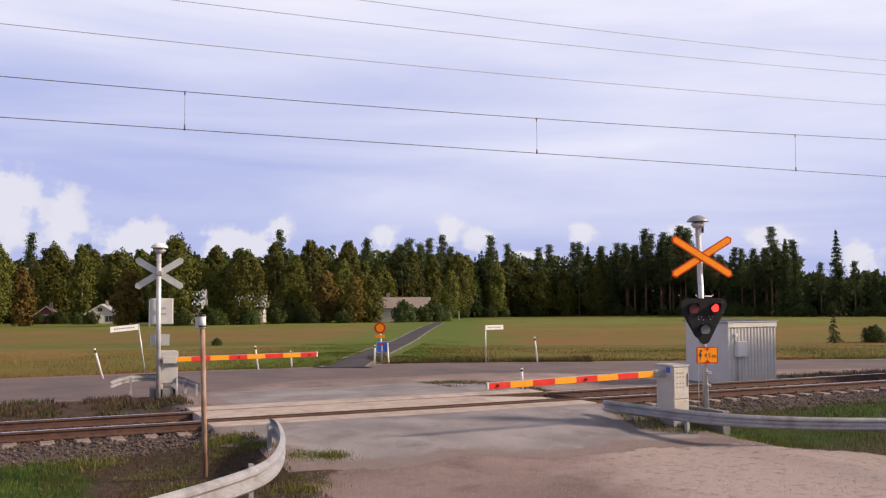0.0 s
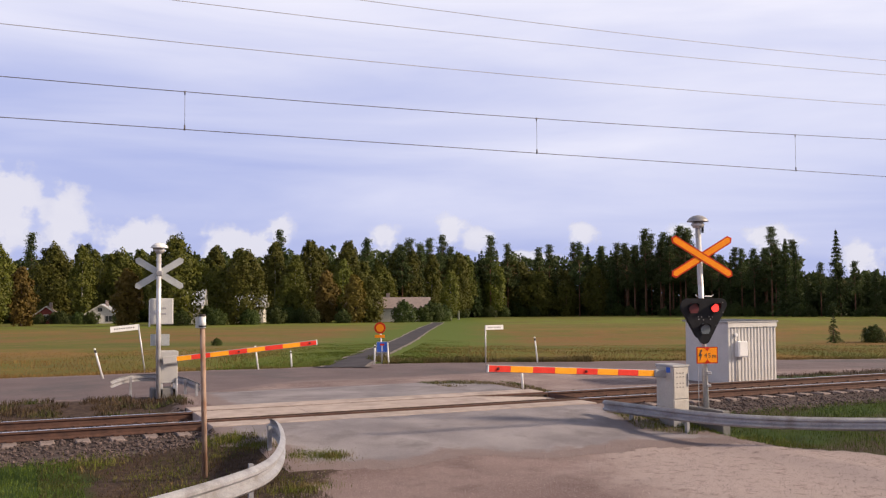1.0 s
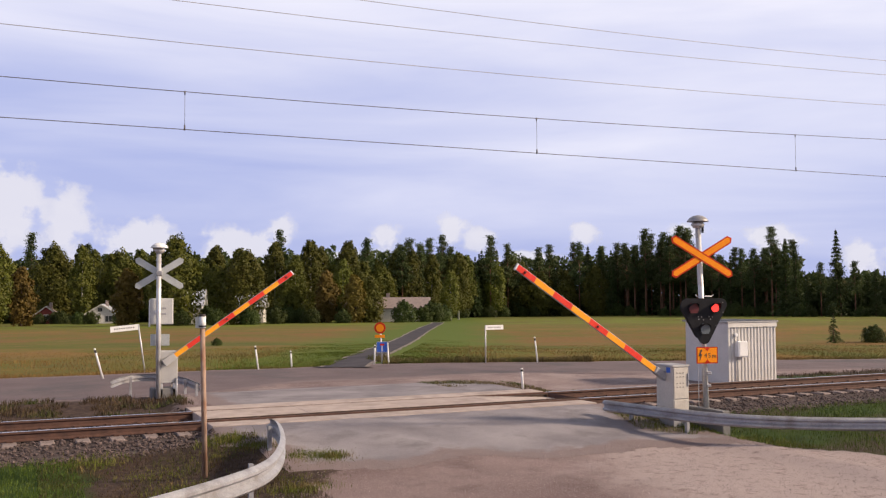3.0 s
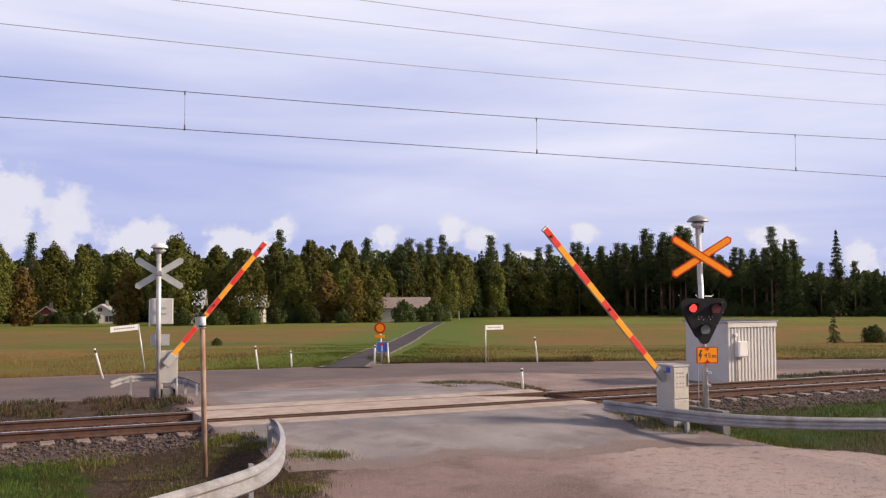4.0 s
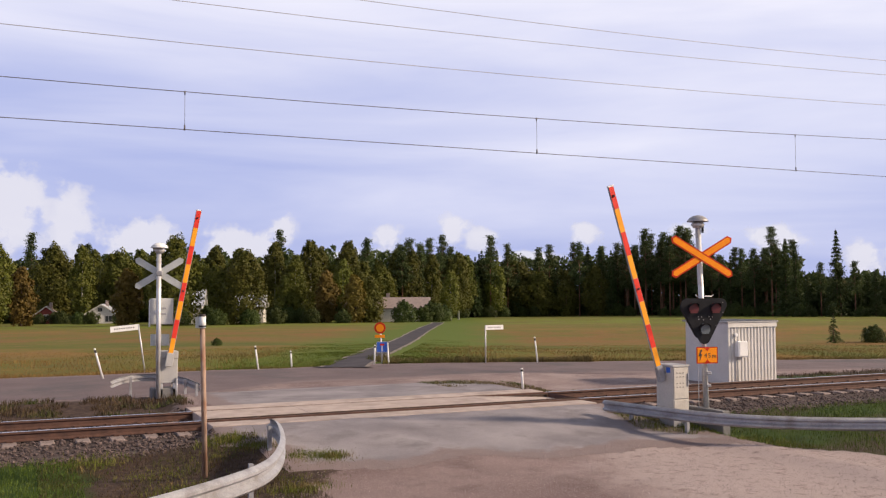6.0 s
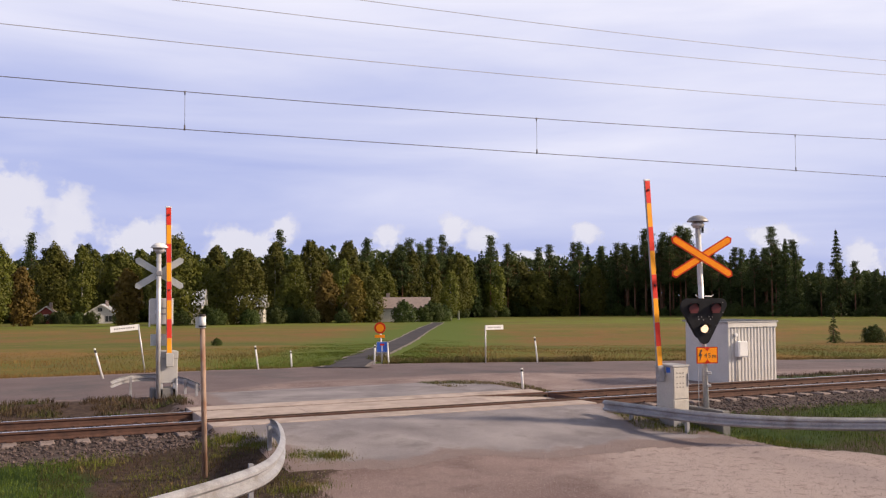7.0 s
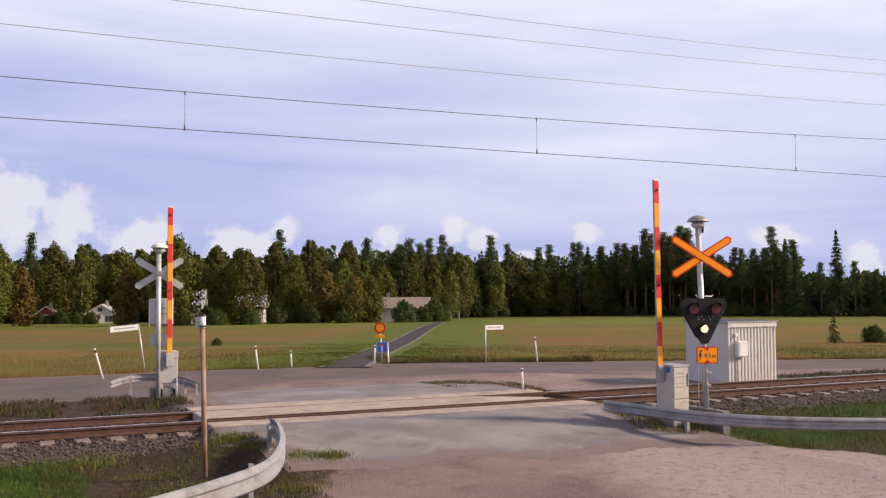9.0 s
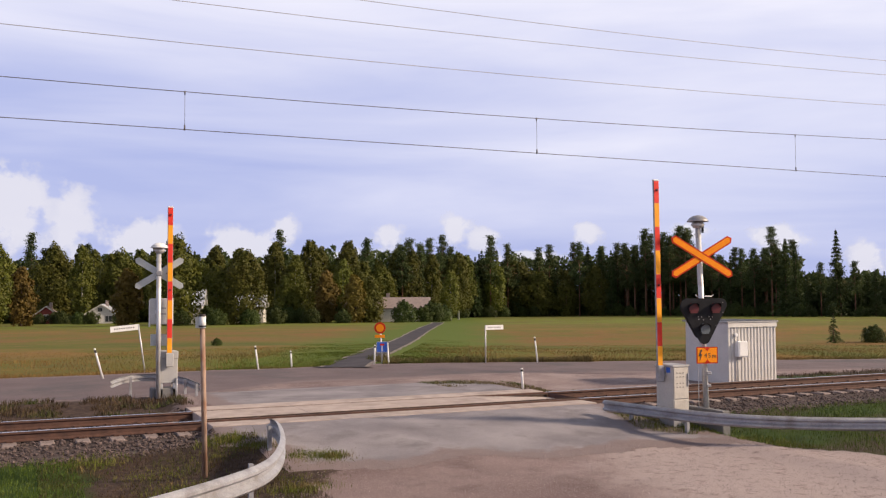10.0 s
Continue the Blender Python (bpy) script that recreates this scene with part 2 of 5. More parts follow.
def rod(p, q, r0, r1=None, n=12, bm=None, cap=True):
    own = bmesh.new()
    p, q = Vector(p), Vector(q)
    d = q - p
    bmesh.ops.create_cone(own, cap_ends=cap, segments=n, radius1=r0, radius2=r0 if r1 is None else r1, depth=d.length)
    bmesh.ops.transform(own, matrix=Matrix.Translation((p + q) / 2) @ d.to_track_quat("Z", "Y").to_matrix().to_4x4(), verts=own.verts)
    for f in own.faces:
        f.smooth = len(f.verts) == 4
    return join(own, bm)


def lathe(profile, n=24, bm=None, axis="Z"):
    """A turned shape: profile of (radius, height)."""
    own = bmesh.new()
    rings = [[own.verts.new((r * math.cos(2 * math.pi * i / n), r * math.sin(2 * math.pi * i / n), z)) for i in range(n)] for r, z in profile]
    for a, b in zip(rings, rings[1:]):
        for i in range(n):
            f = own.faces.new((a[i], a[(i + 1) % n], b[(i + 1) % n], b[i]))
            f.smooth = True
    own.faces.new(list(reversed(rings[0])))
    own.faces.new(rings[-1])
    if axis == "-Y":
        bmesh.ops.transform(own, matrix=pose(0, 0, 0, 90, 0, 0), verts=own.verts)
    return join(own, bm)


def plate(poly, y0, y1, bm=None, bevel=0.0):
    """A flat plate in the xz plane, from y0 (front) to y1."""
    own = bmesh.new()
    a = [own.verts.new((x, y0, z)) for x, z in poly]
    b = [own.verts.new((x, y1, z)) for x, z in poly]
    own.faces.new(a)
    own.faces.new(list(reversed(b)))
    n = len(poly)
    for i in range(n):
        own.faces.new((a[(i + 1) % n], a[i], b[i], b[(i + 1) % n]))
    bmesh.ops.recalc_face_normals(own, faces=own.faces[:])
    if bevel:
        bmesh.ops.bevel(own, geom=own.edges[:], offset=bevel, segments=1, affect="EDGES")
    return join(own, bm)


def sweep(path, profile, bm=None, closed=True):
    """A profile of (sideways, up) carried along a path of points; sideways is to the right of the way."""
    own = bmesh.new()
    pts = [Vector(p) for p in path]
    rings = []
    for i, p in enumerate(pts):
        d = pts[min(i + 1, len(pts) - 1)] - pts[max(i - 1, 0)]
        d.z = 0
        d.normalize()
        side = Vector((d.y, -d.x, 0))
        rings.append([own.verts.new(p + side * a + Vector((0, 0, b))) for a, b in profile])
    n = len(profile)
    for a, b in zip(rings, rings[1:]):
        for i in range(n if closed else n - 1):
            own.faces.new((a[i], a[(i + 1) % n], b[(i + 1) % n], b[i]))
    if closed:
        own.faces.new(rings[0])
        own.faces.new(list(reversed(rings[-1])))
    bmesh.ops.recalc_face_normals(own, faces=own.faces[:])
    return join(own, bm)


def smooth_path(points, steps=8):
    """Catmull-Rom through the points."""
    p = [Vector(q) for q in points]
    p = [p[0] * 2 - p[1]] + p + [p[-1] * 2 - p[-2]]
    out = []
    for i in range(1, len(p) - 2):
        for k in range(steps):
            t = k / steps
            a, b, c, d = p[i - 1], p[i], p[i + 1], p[i + 2]
            out.append(0.5 * (2 * b + (c - a) * t + (2 * a - 5 * b + 4 * c - d) * t * t + (3 * b - a - 3 * c + d) * t ** 3))
    return out + [p[-2]]


# ---- ground ----
TRACK = 19.39
DECK = (3.45, 12.0)


def ramp(v, table):
    for (a, za), (b, zb) in zip(table, table[1:]):
        if v <= b:
            t = min(1, max(0, (v - a) / (b - a)))
            return za + (zb - za) * t * t * (3 - 2 * t) if abs(b - a) < 12 else za + (zb - za) * t
    return table[-1][1]


ROADLINE = ((-60, -0.36), (13, -0.36), (17.78, -0.03), (18.0, -0.17), (20.8, -0.17), (21.02, -0.03), (23.6, -0.06), (28.5, -0.38), (36, -0.40))
BED = ((-60, -0.45), (15.4, -0.45), (17.6, -0.27), (18.0, -0.22), (20.8, -0.22), (21.3, -0.25), (22.3, -0.20), (24.0, -0.10), (28.5, -0.38), (36, -0.40))


def step(a, b, x):
    t = min(1, max(0, (x - a) / (b - a)))
    return t * t * (3 - 2 * t)


def height(u, v):
    """The lie of the land; beyond the rails it falls away along the road."""
    return level(u, v) - min(1.1, 0.0267 * max(0.0, u - 15.3)) * step(24.5, 29.5, v) * (1 - step(48, 110, v))


def level(u, v):
    if v > 36:
        dip = -0.25 * step(36.2, 38.5, v) * (1 - step(40, 46, v)) * step(1.2, 3.5, abs(u - 12.4 - (v - 35.5) * 0.4983))
        far = (v - 36) * 0.0145
        return -0.40 - min(far, 4.2) + dip
    on = step(3.0, 3.5, u) * (1 - step(12.0, 12.6, u))
    if v < 17.8:
        on += (step(1.6, 4.2, u) * (1 - step(12.0, 12.6, u)) - on) * (1 - step(16.6, 17.8, v))
    z = ramp(v, BED) * (1 - on) + ramp(v, ROADLINE) * on
    if u > 12.5 and 21.2 < v < 28.5:
        z -= 0.34 * step(12.5, 15, u) * step(21.2, 22.5, v) * (1 - step(25, 28.5, v))
    if v < 17:
        z += 0.11 * step(11, 12.5, u) * (1 - step(15, 17, v))
    return z


def grid_lines(spans):
    out = []
    for a, b, n in spans:
        out += [a + (b - a) * i / n for i in range(n)]
    return out + [spans[-1][1]]


def sheet(name, us, vs, material, label, category, lift=0.0, keep=None, jitter=0.0, attributes=None, sink=None):
    nu = len(us)
    co, faces = [], []
    for v in vs:
        for u in us:
            co.append((u, v, height(u, v) + lift + jitter * (noise.noise((u * 0.9, v * 0.9, 0)) + 0.5 * noise.noise((u * 3.1, v * 3.1, 4))) + (sink(u, v) if sink else 0.0)))
    for j in range(len(vs) - 1):
        for i in range(nu - 1):
            if keep is None or keep((us[i] + us[i + 1]) / 2, (vs[j] + vs[j + 1]) / 2):
                a = j * nu + i
                faces.append((a, a + 1, a + nu + 1, a + nu))
    me = bpy.data.meshes.new(name)
    me.from_pydata(co, [], faces)
    me.materials.append(material)
    me.polygons.foreach_set("use_smooth", [True] * len(faces))
    for key, fn in (attributes or {}).items():
        at = me.attributes.new(key, "FLOAT", "POINT")
        at.data.foreach_set("value", [fn(c[0], c[1]) for c in co])
    ob = new(name, me)
    return tagged(ob, label, category, kind="structure")


def grass_amount(u, v):
    """1 on grass verges, 0 on gravel."""
    wob = 0.5 * noise.noise((u * 0.6, v * 0.6, 7))
    g = 0.0
    if v < 17.3:
        left = 1 - step(0.0, 1.4, u - left_edge(v) + wob)
        right = step(-0.35, 0.10, u - right_edge(v) + 0.4 * wob)
        g = max(left, right) * (1 - step(16.7, 17.3, v))
    elif 21.2 < v < 30:
        if u < 4.3:
            g = 0.95 * step(21.2, 21.8, v) * (1 - step(23.6, 25.2, v + wob)) * (1 - step(2.8, 4.3, u))
        elif u > 12:
            far = 25.5 + 0.06 * (u - 20) + wob
            g = 0.95 * step(21.3, 22, v) * (1 - step(far - 0.6, far + 0.4, v)) * step(22.5, 24.0, u)
            g = max(g, 0.35 * step(21.3, 22, v) * (1 - step(22.6, 23.6, v + wob)) * step(10.5, 12.5, u))
    elif v > 35:
        g = step(35.4, 36.0, v + 0.4 * wob)
    return g


def left_edge(v):
    return ramp(v, ((-60, -30), (5, 0.6), (10.5, 2.2), (13, 3.1), (14.5, 4.0), (16, 3.9), (17.3, 3.6)))


def right_edge(v):
    return ramp(v, ((-60, 40), (5, 18.5), (9, 15.1), (11.5, 13.5), (13.4, 12.3), (15.4, 11.45), (16.6, 11.7), (17.3, 12.0)))


def stone_amount(u, v):
    if DECK[0] < u < DECK[1]:
        return 0.0
    return step(16.6, 17.2, v) * (1 - step(21.2, 21.9, v))


def soil_amount(u, v):
    """1 where bare brown earth shows between the weeds."""
    wob = 0.7 * noise.noise((u * 0.9, v * 0.9, 17))
    if v < 17.6:
        return step(0.5, 1.9, u + wob) * (1 - step(7, 9, u))
    return 0.8 if v < 26 and u < 8 else 0.0


def loose_amount(u, v):
    """1 where pale loose gravel lies, 0 where wheels have packed it dark."""
    if v > 20:
        return 0.40
    return 0.15 + 0.85 * step(6.5, 11.5, u + 0.45 * (13 - v)) * (1 - step(13.6, 15.0, v)) + 0.25 * (1 - step(3.5, 5.5, u))


def ground_material():
    m = bpy.data.materials.new("ground")
    m.use_nodes = True
    N, L = m.node_tree.nodes, m.node_tree.links
    b = N["Principled BSDF"]
    b.inputs["Roughness"].default_value = 0.95
    b.inputs["Specular IOR Level"].default_value = 0.15
    pos = N.new("ShaderNodeNewGeometry").outputs["Position"]

    def noise_at(scale, detail=6, rough=0.55, vec=pos):
        n = N.new("ShaderNodeTexNoise")
        n.inputs["Scale"].default_value, n.inputs["Detail"].default_value, n.inputs["Roughness"].default_value = scale, detail, rough
        L.new(vec, n.inputs["Vector"])
        return n.outputs["Fac"]

    def math_(op, x, y, clamp=False):
        k = N.new("ShaderNodeMath")
        k.operation, k.use_clamp = op, clamp
        for i, s in enumerate((x, y)):
            if isinstance(s, (int, float)):
                k.inputs[i].default_value = s
            else:
                L.new(s, k.inputs[i])
        return k.outputs[0]

    def span(x, lo, hi):
        k = N.new("ShaderNodeMapRange")
        k.inputs[1].default_value, k.inputs[2].default_value = lo, hi
        L.new(x, k.inputs[0])
        return k.outputs[0]

    def blend(f, x, y):
        k = N.new("ShaderNodeMix")
        k.data_type = "RGBA"
        L.new(f, k.inputs[0])
        for i, s in ((6, x), (7, y)):
            if isinstance(s, tuple):
                k.inputs[i].default_value = (*s, 1)
            else:
                L.new(s, k.inputs[i])
        return k.outputs[2]

    def attr(name):
        k = N.new("ShaderNodeAttribute")
        k.attribute_name = name
        return k.outputs["Fac"]

    big, mid, fine, grit = noise_at(0.35), noise_at(1.7), noise_at(38, 5), noise_at(90, 2)
    loose = math_("ADD", attr("loose"), math_("MULTIPLY", math_("SUBTRACT", noise_at(0.6, 7, 0.6), 0.5), 1.1))
    packed = blend(span(big, 0.36, 0.62), (0.163, 0.114, 0.111), (0.228, 0.169, 0.163))
    packed = blend(span(mid, 0.50, 0.72), packed, (0.137, 0.097, 0.094))
    gravel = blend(span(loose, 0.30, 0.75), packed, (0.345, 0.283, 0.272))
    gravel = blend(span(noise_at(5.0, 5, 0.65), 0.54, 0.72), gravel, (0.171, 0.126, 0.122))
    gravel = blend(span(grit, 0.60, 0.68), gravel, (0.441, 0.372, 0.353))
    gravel = blend(span(fine, 0.60, 0.74), gravel, (0.141, 0.105, 0.102))
    grass = blend(span(mid, 0.35, 0.65), (0.020, 0.040, 0.006), (0.038, 0.065, 0.011))
    grass = blend(span(big, 0.44, 0.58), grass, (0.053, 0.038, 0.023))
    earth = blend(span(noise_at(7, 6, 0.65), 0.38, 0.62), (0.034, 0.022, 0.017), (0.080, 0.054, 0.042))
    bare = math_("ADD", attr("soil"), math_("MULTIPLY", math_("SUBTRACT", noise_at(2.6, 7, 0.65), 0.5), 1.6))
    grass = blend(span(bare, 0.35, 0.60), grass, earth)
    # field strips lie across the lane that runs through them
    along = N.new("ShaderNodeVectorMath")
    along.operation = "DOT_PRODUCT"
    along.inputs[1].default_value = (0.44, 0.898, 0)
    L.new(pos, along.inputs[0])
    wob = math_("MULTIPLY", math_("SUBTRACT", noise_at(0.05, 4), 0.5), 14)
    d = math_("DIVIDE", math_("ADD", along.outputs["Value"], wob), 200)
    cr = N.new("ShaderNodeValToRGB")
    L.new(d, cr.inputs[0])
    tan, tan2, green, pale = (0.218, 0.120, 0.033, 1), (0.188, 0.098, 0.031, 1), (0.078, 0.100, 0.013, 1), (0.135, 0.180, 0.018, 1)
    els = cr.color_ramp.elements
    els[0].position, els[0].color = 0.0, (0.104, 0.100, 0.024, 1)
    els[1].position, els[1].color = 1.0, green
    for at, c in ((0.20, (0.107, 0.104, 0.025, 1)), (0.26, tan), (0.285, tan), (0.30, green), (0.325, green), (0.35, tan2), (0.47, tan2), (0.53, tan), (0.60, (0.141, 0.122, 0.027, 1)), (0.65, pale), (0.85, pale)):
        e = els.new(at)
        e.color = c
    # mottled patches, mown streaks along the strips, tufts
    streak = N.new("ShaderNodeMapping")
    streak.inputs["Rotation"].default_value = (0, 0, radians(26.1))
    streak.inputs["Scale"].default_value = (0.10, 1.0, 1.0)
    L.new(pos, streak.inputs["Vector"])
    field = blend(span(noise_at(0.10, 7, 0.68), 0.44, 0.58), cr.outputs[0], (0.112, 0.116, 0.017))
    field = blend(span(noise_at(0.55, 5, 0.6, streak.outputs[0]), 0.50, 0.68), field, (0.150, 0.118, 0.030))
    field = blend(span(noise_at(0.35, 6, 0.7), 0.54, 0.70), field, (0.174, 0.122, 0.046))
    field = blend(span(noise_at(2.2, 3), 0.5, 0.75), field, (0.111, 0.085, 0.028))
    is_field = attr("field")
    across = N.new("ShaderNodeVectorMath")
    across.operation = "DOT_PRODUCT"
    across.inputs[1].default_value = (0.895, -0.446, 0)
    L.new(pos, across.inputs[0])
    off = math_("ADD", across.outputs["Value"], 4.73)
    rough_edge = math_("MULTIPLY", math_("SUBTRACT", noise_at(0.22, 7, 0.65), 0.5), 10)
    beside = math_("SUBTRACT", 1.0, span(math_("ADD", math_("ABSOLUTE", off, 0.0), rough_edge), 3.5, 9.0))
    field = blend(beside, field, (0.088, 0.122, 0.016))
    green_side = blend(is_field, grass, field)
    g = math_("ADD", attr("grass"), math_("MULTIPLY", math_("SUBTRACT", noise_at(3.0, 7, 0.65), 0.5), 1.3))
    g = math_("ADD", span(g, 0.42, 0.62), math_("SUBTRACT", is_field, 0.0), True)
    out = blend(g, gravel, green_side)
    bed = blend(span(noise_at(18, 4), 0.35, 0.65), (0.035, 0.026, 0.025), (0.115, 0.090, 0.085))
    out = blend(attr("stone"), out, bed)
    L.new(out, b.inputs["Base Color"])
    bp = N.new("ShaderNodeBump")
    bp.inputs["Strength"].default_value, bp.inputs["Distance"].default_value = 0.35, 0.02
    L.new(fine, bp.inputs["Height"])
    L.new(bp.outputs[0], b.inputs["Normal"])
    return m


def near_margin(u, v):
    """Metres inside the edge of the asphalt before the rails."""
    w = 0.35 * noise.noise((u * 0.8, v * 0.8, 2))
    return min(u - (4.2 - 0.65 * step(15.6, 16.7, v) + 0.2 * w), min(12.1, right_edge(v) - 0.1 + 0.5 * w) - u, v - (14.2 + 1.0 * noise.noise((u * 0.35, 3, 1)) + w - 0.12 * (u - 8)))


def far_margin(u, v):
    w = 0.4 * noise.noise((u * 0.7, v * 0.7, 5))
    return min(u - 4.4, 12.4 + w - u, 26.5 + w - 0.35 * max(0, u - 9) - v)


def cross_margin(u, v):
    return min(v - (29.9 - 4.6 * (1 - step(2, 9, u)) + 0.5 * noise.noise((u * 0.3, v * 0.5, 0)) - 0.02 * max(0, u - 12)), 35.7 + 0.12 * noise.noise((u * 0.7, 2, 0)) - v + 0.3)


def sunk(u, v):
    """The ground lies a little deeper under paving."""
    if 12 < v < 17.95 and 3 < u < 13:
        return -0.03 * step(-0.1, 0.25, near_margin(u, v))
    if 20.85 < v < 28.2 and 3 < u < 14:
        return -0.03 * step(-0.1, 0.25, max(far_margin(u, v), cross_margin(u, v)))
    if 24 < v < 36.2:
        return -0.03 * step(-0.1, 0.25, cross_margin(u, v))
    return 0.0


US = grid_lines(((-2500, -300, 6), (-300, -40, 20), (-40, -8, 32), (-8, 26, 150), (26, 50, 36), (50, 130, 40), (130, 500, 20), (500, 3000, 6)))
VS = grid_lines(((-2500, -300, 5), (-300, -20, 10), (-20, 7, 27), (7, 38, 150), (38, 60, 30), (60, 200, 40), (200, 500, 12), (500, 3500, 6)))
sheet("ground", US, VS, ground_material(), "pinkish gravel yard, weedy verges and stubble field", "ground", jitter=0.018, sink=sunk,
      attributes=dict(loose=loose_amount, soil=soil_amount, grass=grass_amount, stone=stone_amount, field=lambda u, v: step(36.0, 37.5, v)))


def worn(m, crumbs):
    """Lets gravel break through the asphalt towards its edge."""
    N, L = m.node_tree.nodes, m.node_tree.links
    hs = N["Principled BSDF"].inputs["Base Color"].links[0].from_socket
    at = N.new("ShaderNodeAttribute")
    at.attribute_name = "wear"
    geo = N.new("ShaderNodeNewGeometry")
    n = N.new("ShaderNodeTexNoise")
    n.inputs["Scale"].default_value, n.inputs["Detail"].default_value, n.inputs["Roughness"].default_value = 2.4, 9, 0.68
    L.new(geo.outputs["Position"], n.inputs["Vector"])
    a = N.new("ShaderNodeMath")
    a.operation = "MULTIPLY_ADD"
    a.inputs[1].default_value = 1.5
    L.new(n.outputs["Fac"], a.inputs[0])
    L.new(at.outputs["Fac"], a.inputs[2])
    r = N.new("ShaderNodeMapRange")
    r.inputs[1].default_value, r.inputs[2].default_value = 1.08, 1.38
    L.new(a.outputs[0], r.inputs[0])
    mix = N.new("ShaderNodeMix")
    mix.data_type = "RGBA"
    mix.inputs[7].default_value = (*crumbs, 1)
    L.new(r.outputs[0], mix.inputs[0])
    L.new(hs, mix.inputs[6])
    L.new(mix.outputs[2], N["Principled BSDF"].inputs["Base Color"])


worn(M["asphalt"], (0.185, 0.140, 0.136))
worn(M["old_asphalt"], (0.175, 0.128, 0.124))


def wear_of(margin):
    return dict(wear=lambda u, v: 1 - step(-0.35, 0.75, margin(u, v)))


sheet("road", grid_lines(((3, 13, 100),)), grid_lines(((12.0, 17.92, 59),)), M["asphalt"], "worn grey asphalt on the crossing approach", "road", 0.004, lambda u, v: near_margin(u, v) > -0.35, 0.018, wear_of(near_margin))
sheet("road", grid_lines(((3, 14, 100),)), grid_lines(((20.88, 27.8, 69),)), M["asphalt"], "worn grey asphalt beyond the rails", "road", 0.004, lambda u, v: far_margin(u, v) > -0.35, 0.018, wear_of(far_margin))
sheet("road", grid_lines(((-300, -40, 26), (-40, 60, 200), (60, 400, 34))), grid_lines(((24.6, 36.4, 59),)), M["old_asphalt"], "pinkish grey paved road beside the railway", "road", 0.004, lambda u, v: cross_margin(u, v) > -0.35, 0.018, wear_of(cross_margin))


def side_road():
    """The narrow lane that bends through the field to the houses, with pale gravel shoulders."""
    way = smooth_path([(11.7, 34.9, 0), (12.25, 36.0, 0), (15.3, 42.2, 0), (20.4, 52.8, 0), (28.1, 68.6, 0), (37.6, 88.0, 0), (45.5, 103.5, 0), (56.8, 126.0, 0), (60.5, 134.0, 0)], 8)

    def strip(half, lift, wob):
        me = bmesh.new()
        rows = []
        for i, p in enumerate(way):
            d = (way[min(i + 1, len(way) - 1)] - way[max(i - 1, 0)]).normalized()
            s = Vector((d.y, -d.x, 0))
            h = half + 0.45 * max(0, 1 - i / 7) ** 2 + wob * noise.noise((i * 0.9, half, 0))
            rows.append([me.verts.new((q.x, q.y, height(q.x, q.y) + lift)) for q in (p - s * h, p, p + s * h)])
        for r, t in zip(rows, rows[1:]):
            for k in (0, 1):
                me.faces.new((r[k], r[k + 1], t[k + 1], t[k]))
        return me

    solid("lane_shoulder", strip(0.98, 0.030, 0.22), M["shoulder"], "pale gravel shoulders of the field lane", "gravel", kind="structure")
    solid("road", strip(0.78, 0.042, 0.06), M["dark_asphalt"], "narrow dark asphalt lane through the field", "road", kind="structure")


side_road()


# ---- railway ----
def railway():
    track = thing("railway_track", "single railway track with rusty rails on concrete sleepers", "railway track", (0, TRACK, 0), kind="structure")
    prof = [(-0.031, 0), (-0.036, -0.005), (-0.036, -0.04), (-0.009, -0.055), (-0.009, -0.13), (-0.075, -0.16), (-0.075, -0.172), (0.075, -0.172), (0.075, -0.16), (0.009, -0.13), (0.009, -0.055), (0.036, -0.04), (0.036, -0.005), (0.031, 0)]
    for side in (-0.797, 0.797):
        path = [(u, side, 0) for u in (-160, -40, -10, DECK[0], DECK[1], 30, 60, 340)]
        bm = sweep(path, prof)
        for f in bm.faces:
            if f.normal.z > 0.5 and f.calc_center_median().z > -0.012 and not DECK[0] - 0.6 < f.calc_center_median().x < DECK[1] + 0.6:
                f.material_index = 1
        part("rail", bm, [M["rust"], M["railhead"]], track, "rusty steel rail with a bright worn running surface")
    bm = bmesh.new()
    box((-0.13, -1.3, -0.40), (0.13, 1.3, -0.178), 0.02, bm)
    first = part("sleeper", bm, M["sleeper"], track, at=(-30.0, 0, 0))
    for i in range(1, 190):
        u = -30 + 0.6 * i
        if DECK[0] - 0.2 < u < DECK[1] + 0.2:
            continue
        ob = new("sleeper", first.data)
        ob.parent = track
        ob.matrix_basis = pose(u, random.uniform(-0.02, 0.02), 0, 0, 0, random.uniform(-0.6, 0.6))
    # rail fastenings by the near stretch
    bm = bmesh.new()
    for s in (-0.797, 0.797):
        for e in (-0.105, 0.105):
            box((-0.06, s + e - 0.035, -0.178), (0.06, s + e + 0.035, -0.135), 0.012, bm)
    clip = mesh_of(bm, "fastening", M["rust"])
    for i in range(190):
        u = -30 + 0.6 * i
        if -8 < u < 40 and not DECK[0] - 0.2 < u < DECK[1] + 0.2:
            ob = new("fastening", clip)
            ob.parent = track
            ob.matrix_basis = Matrix.Translation((u, 0, 0))


railway()


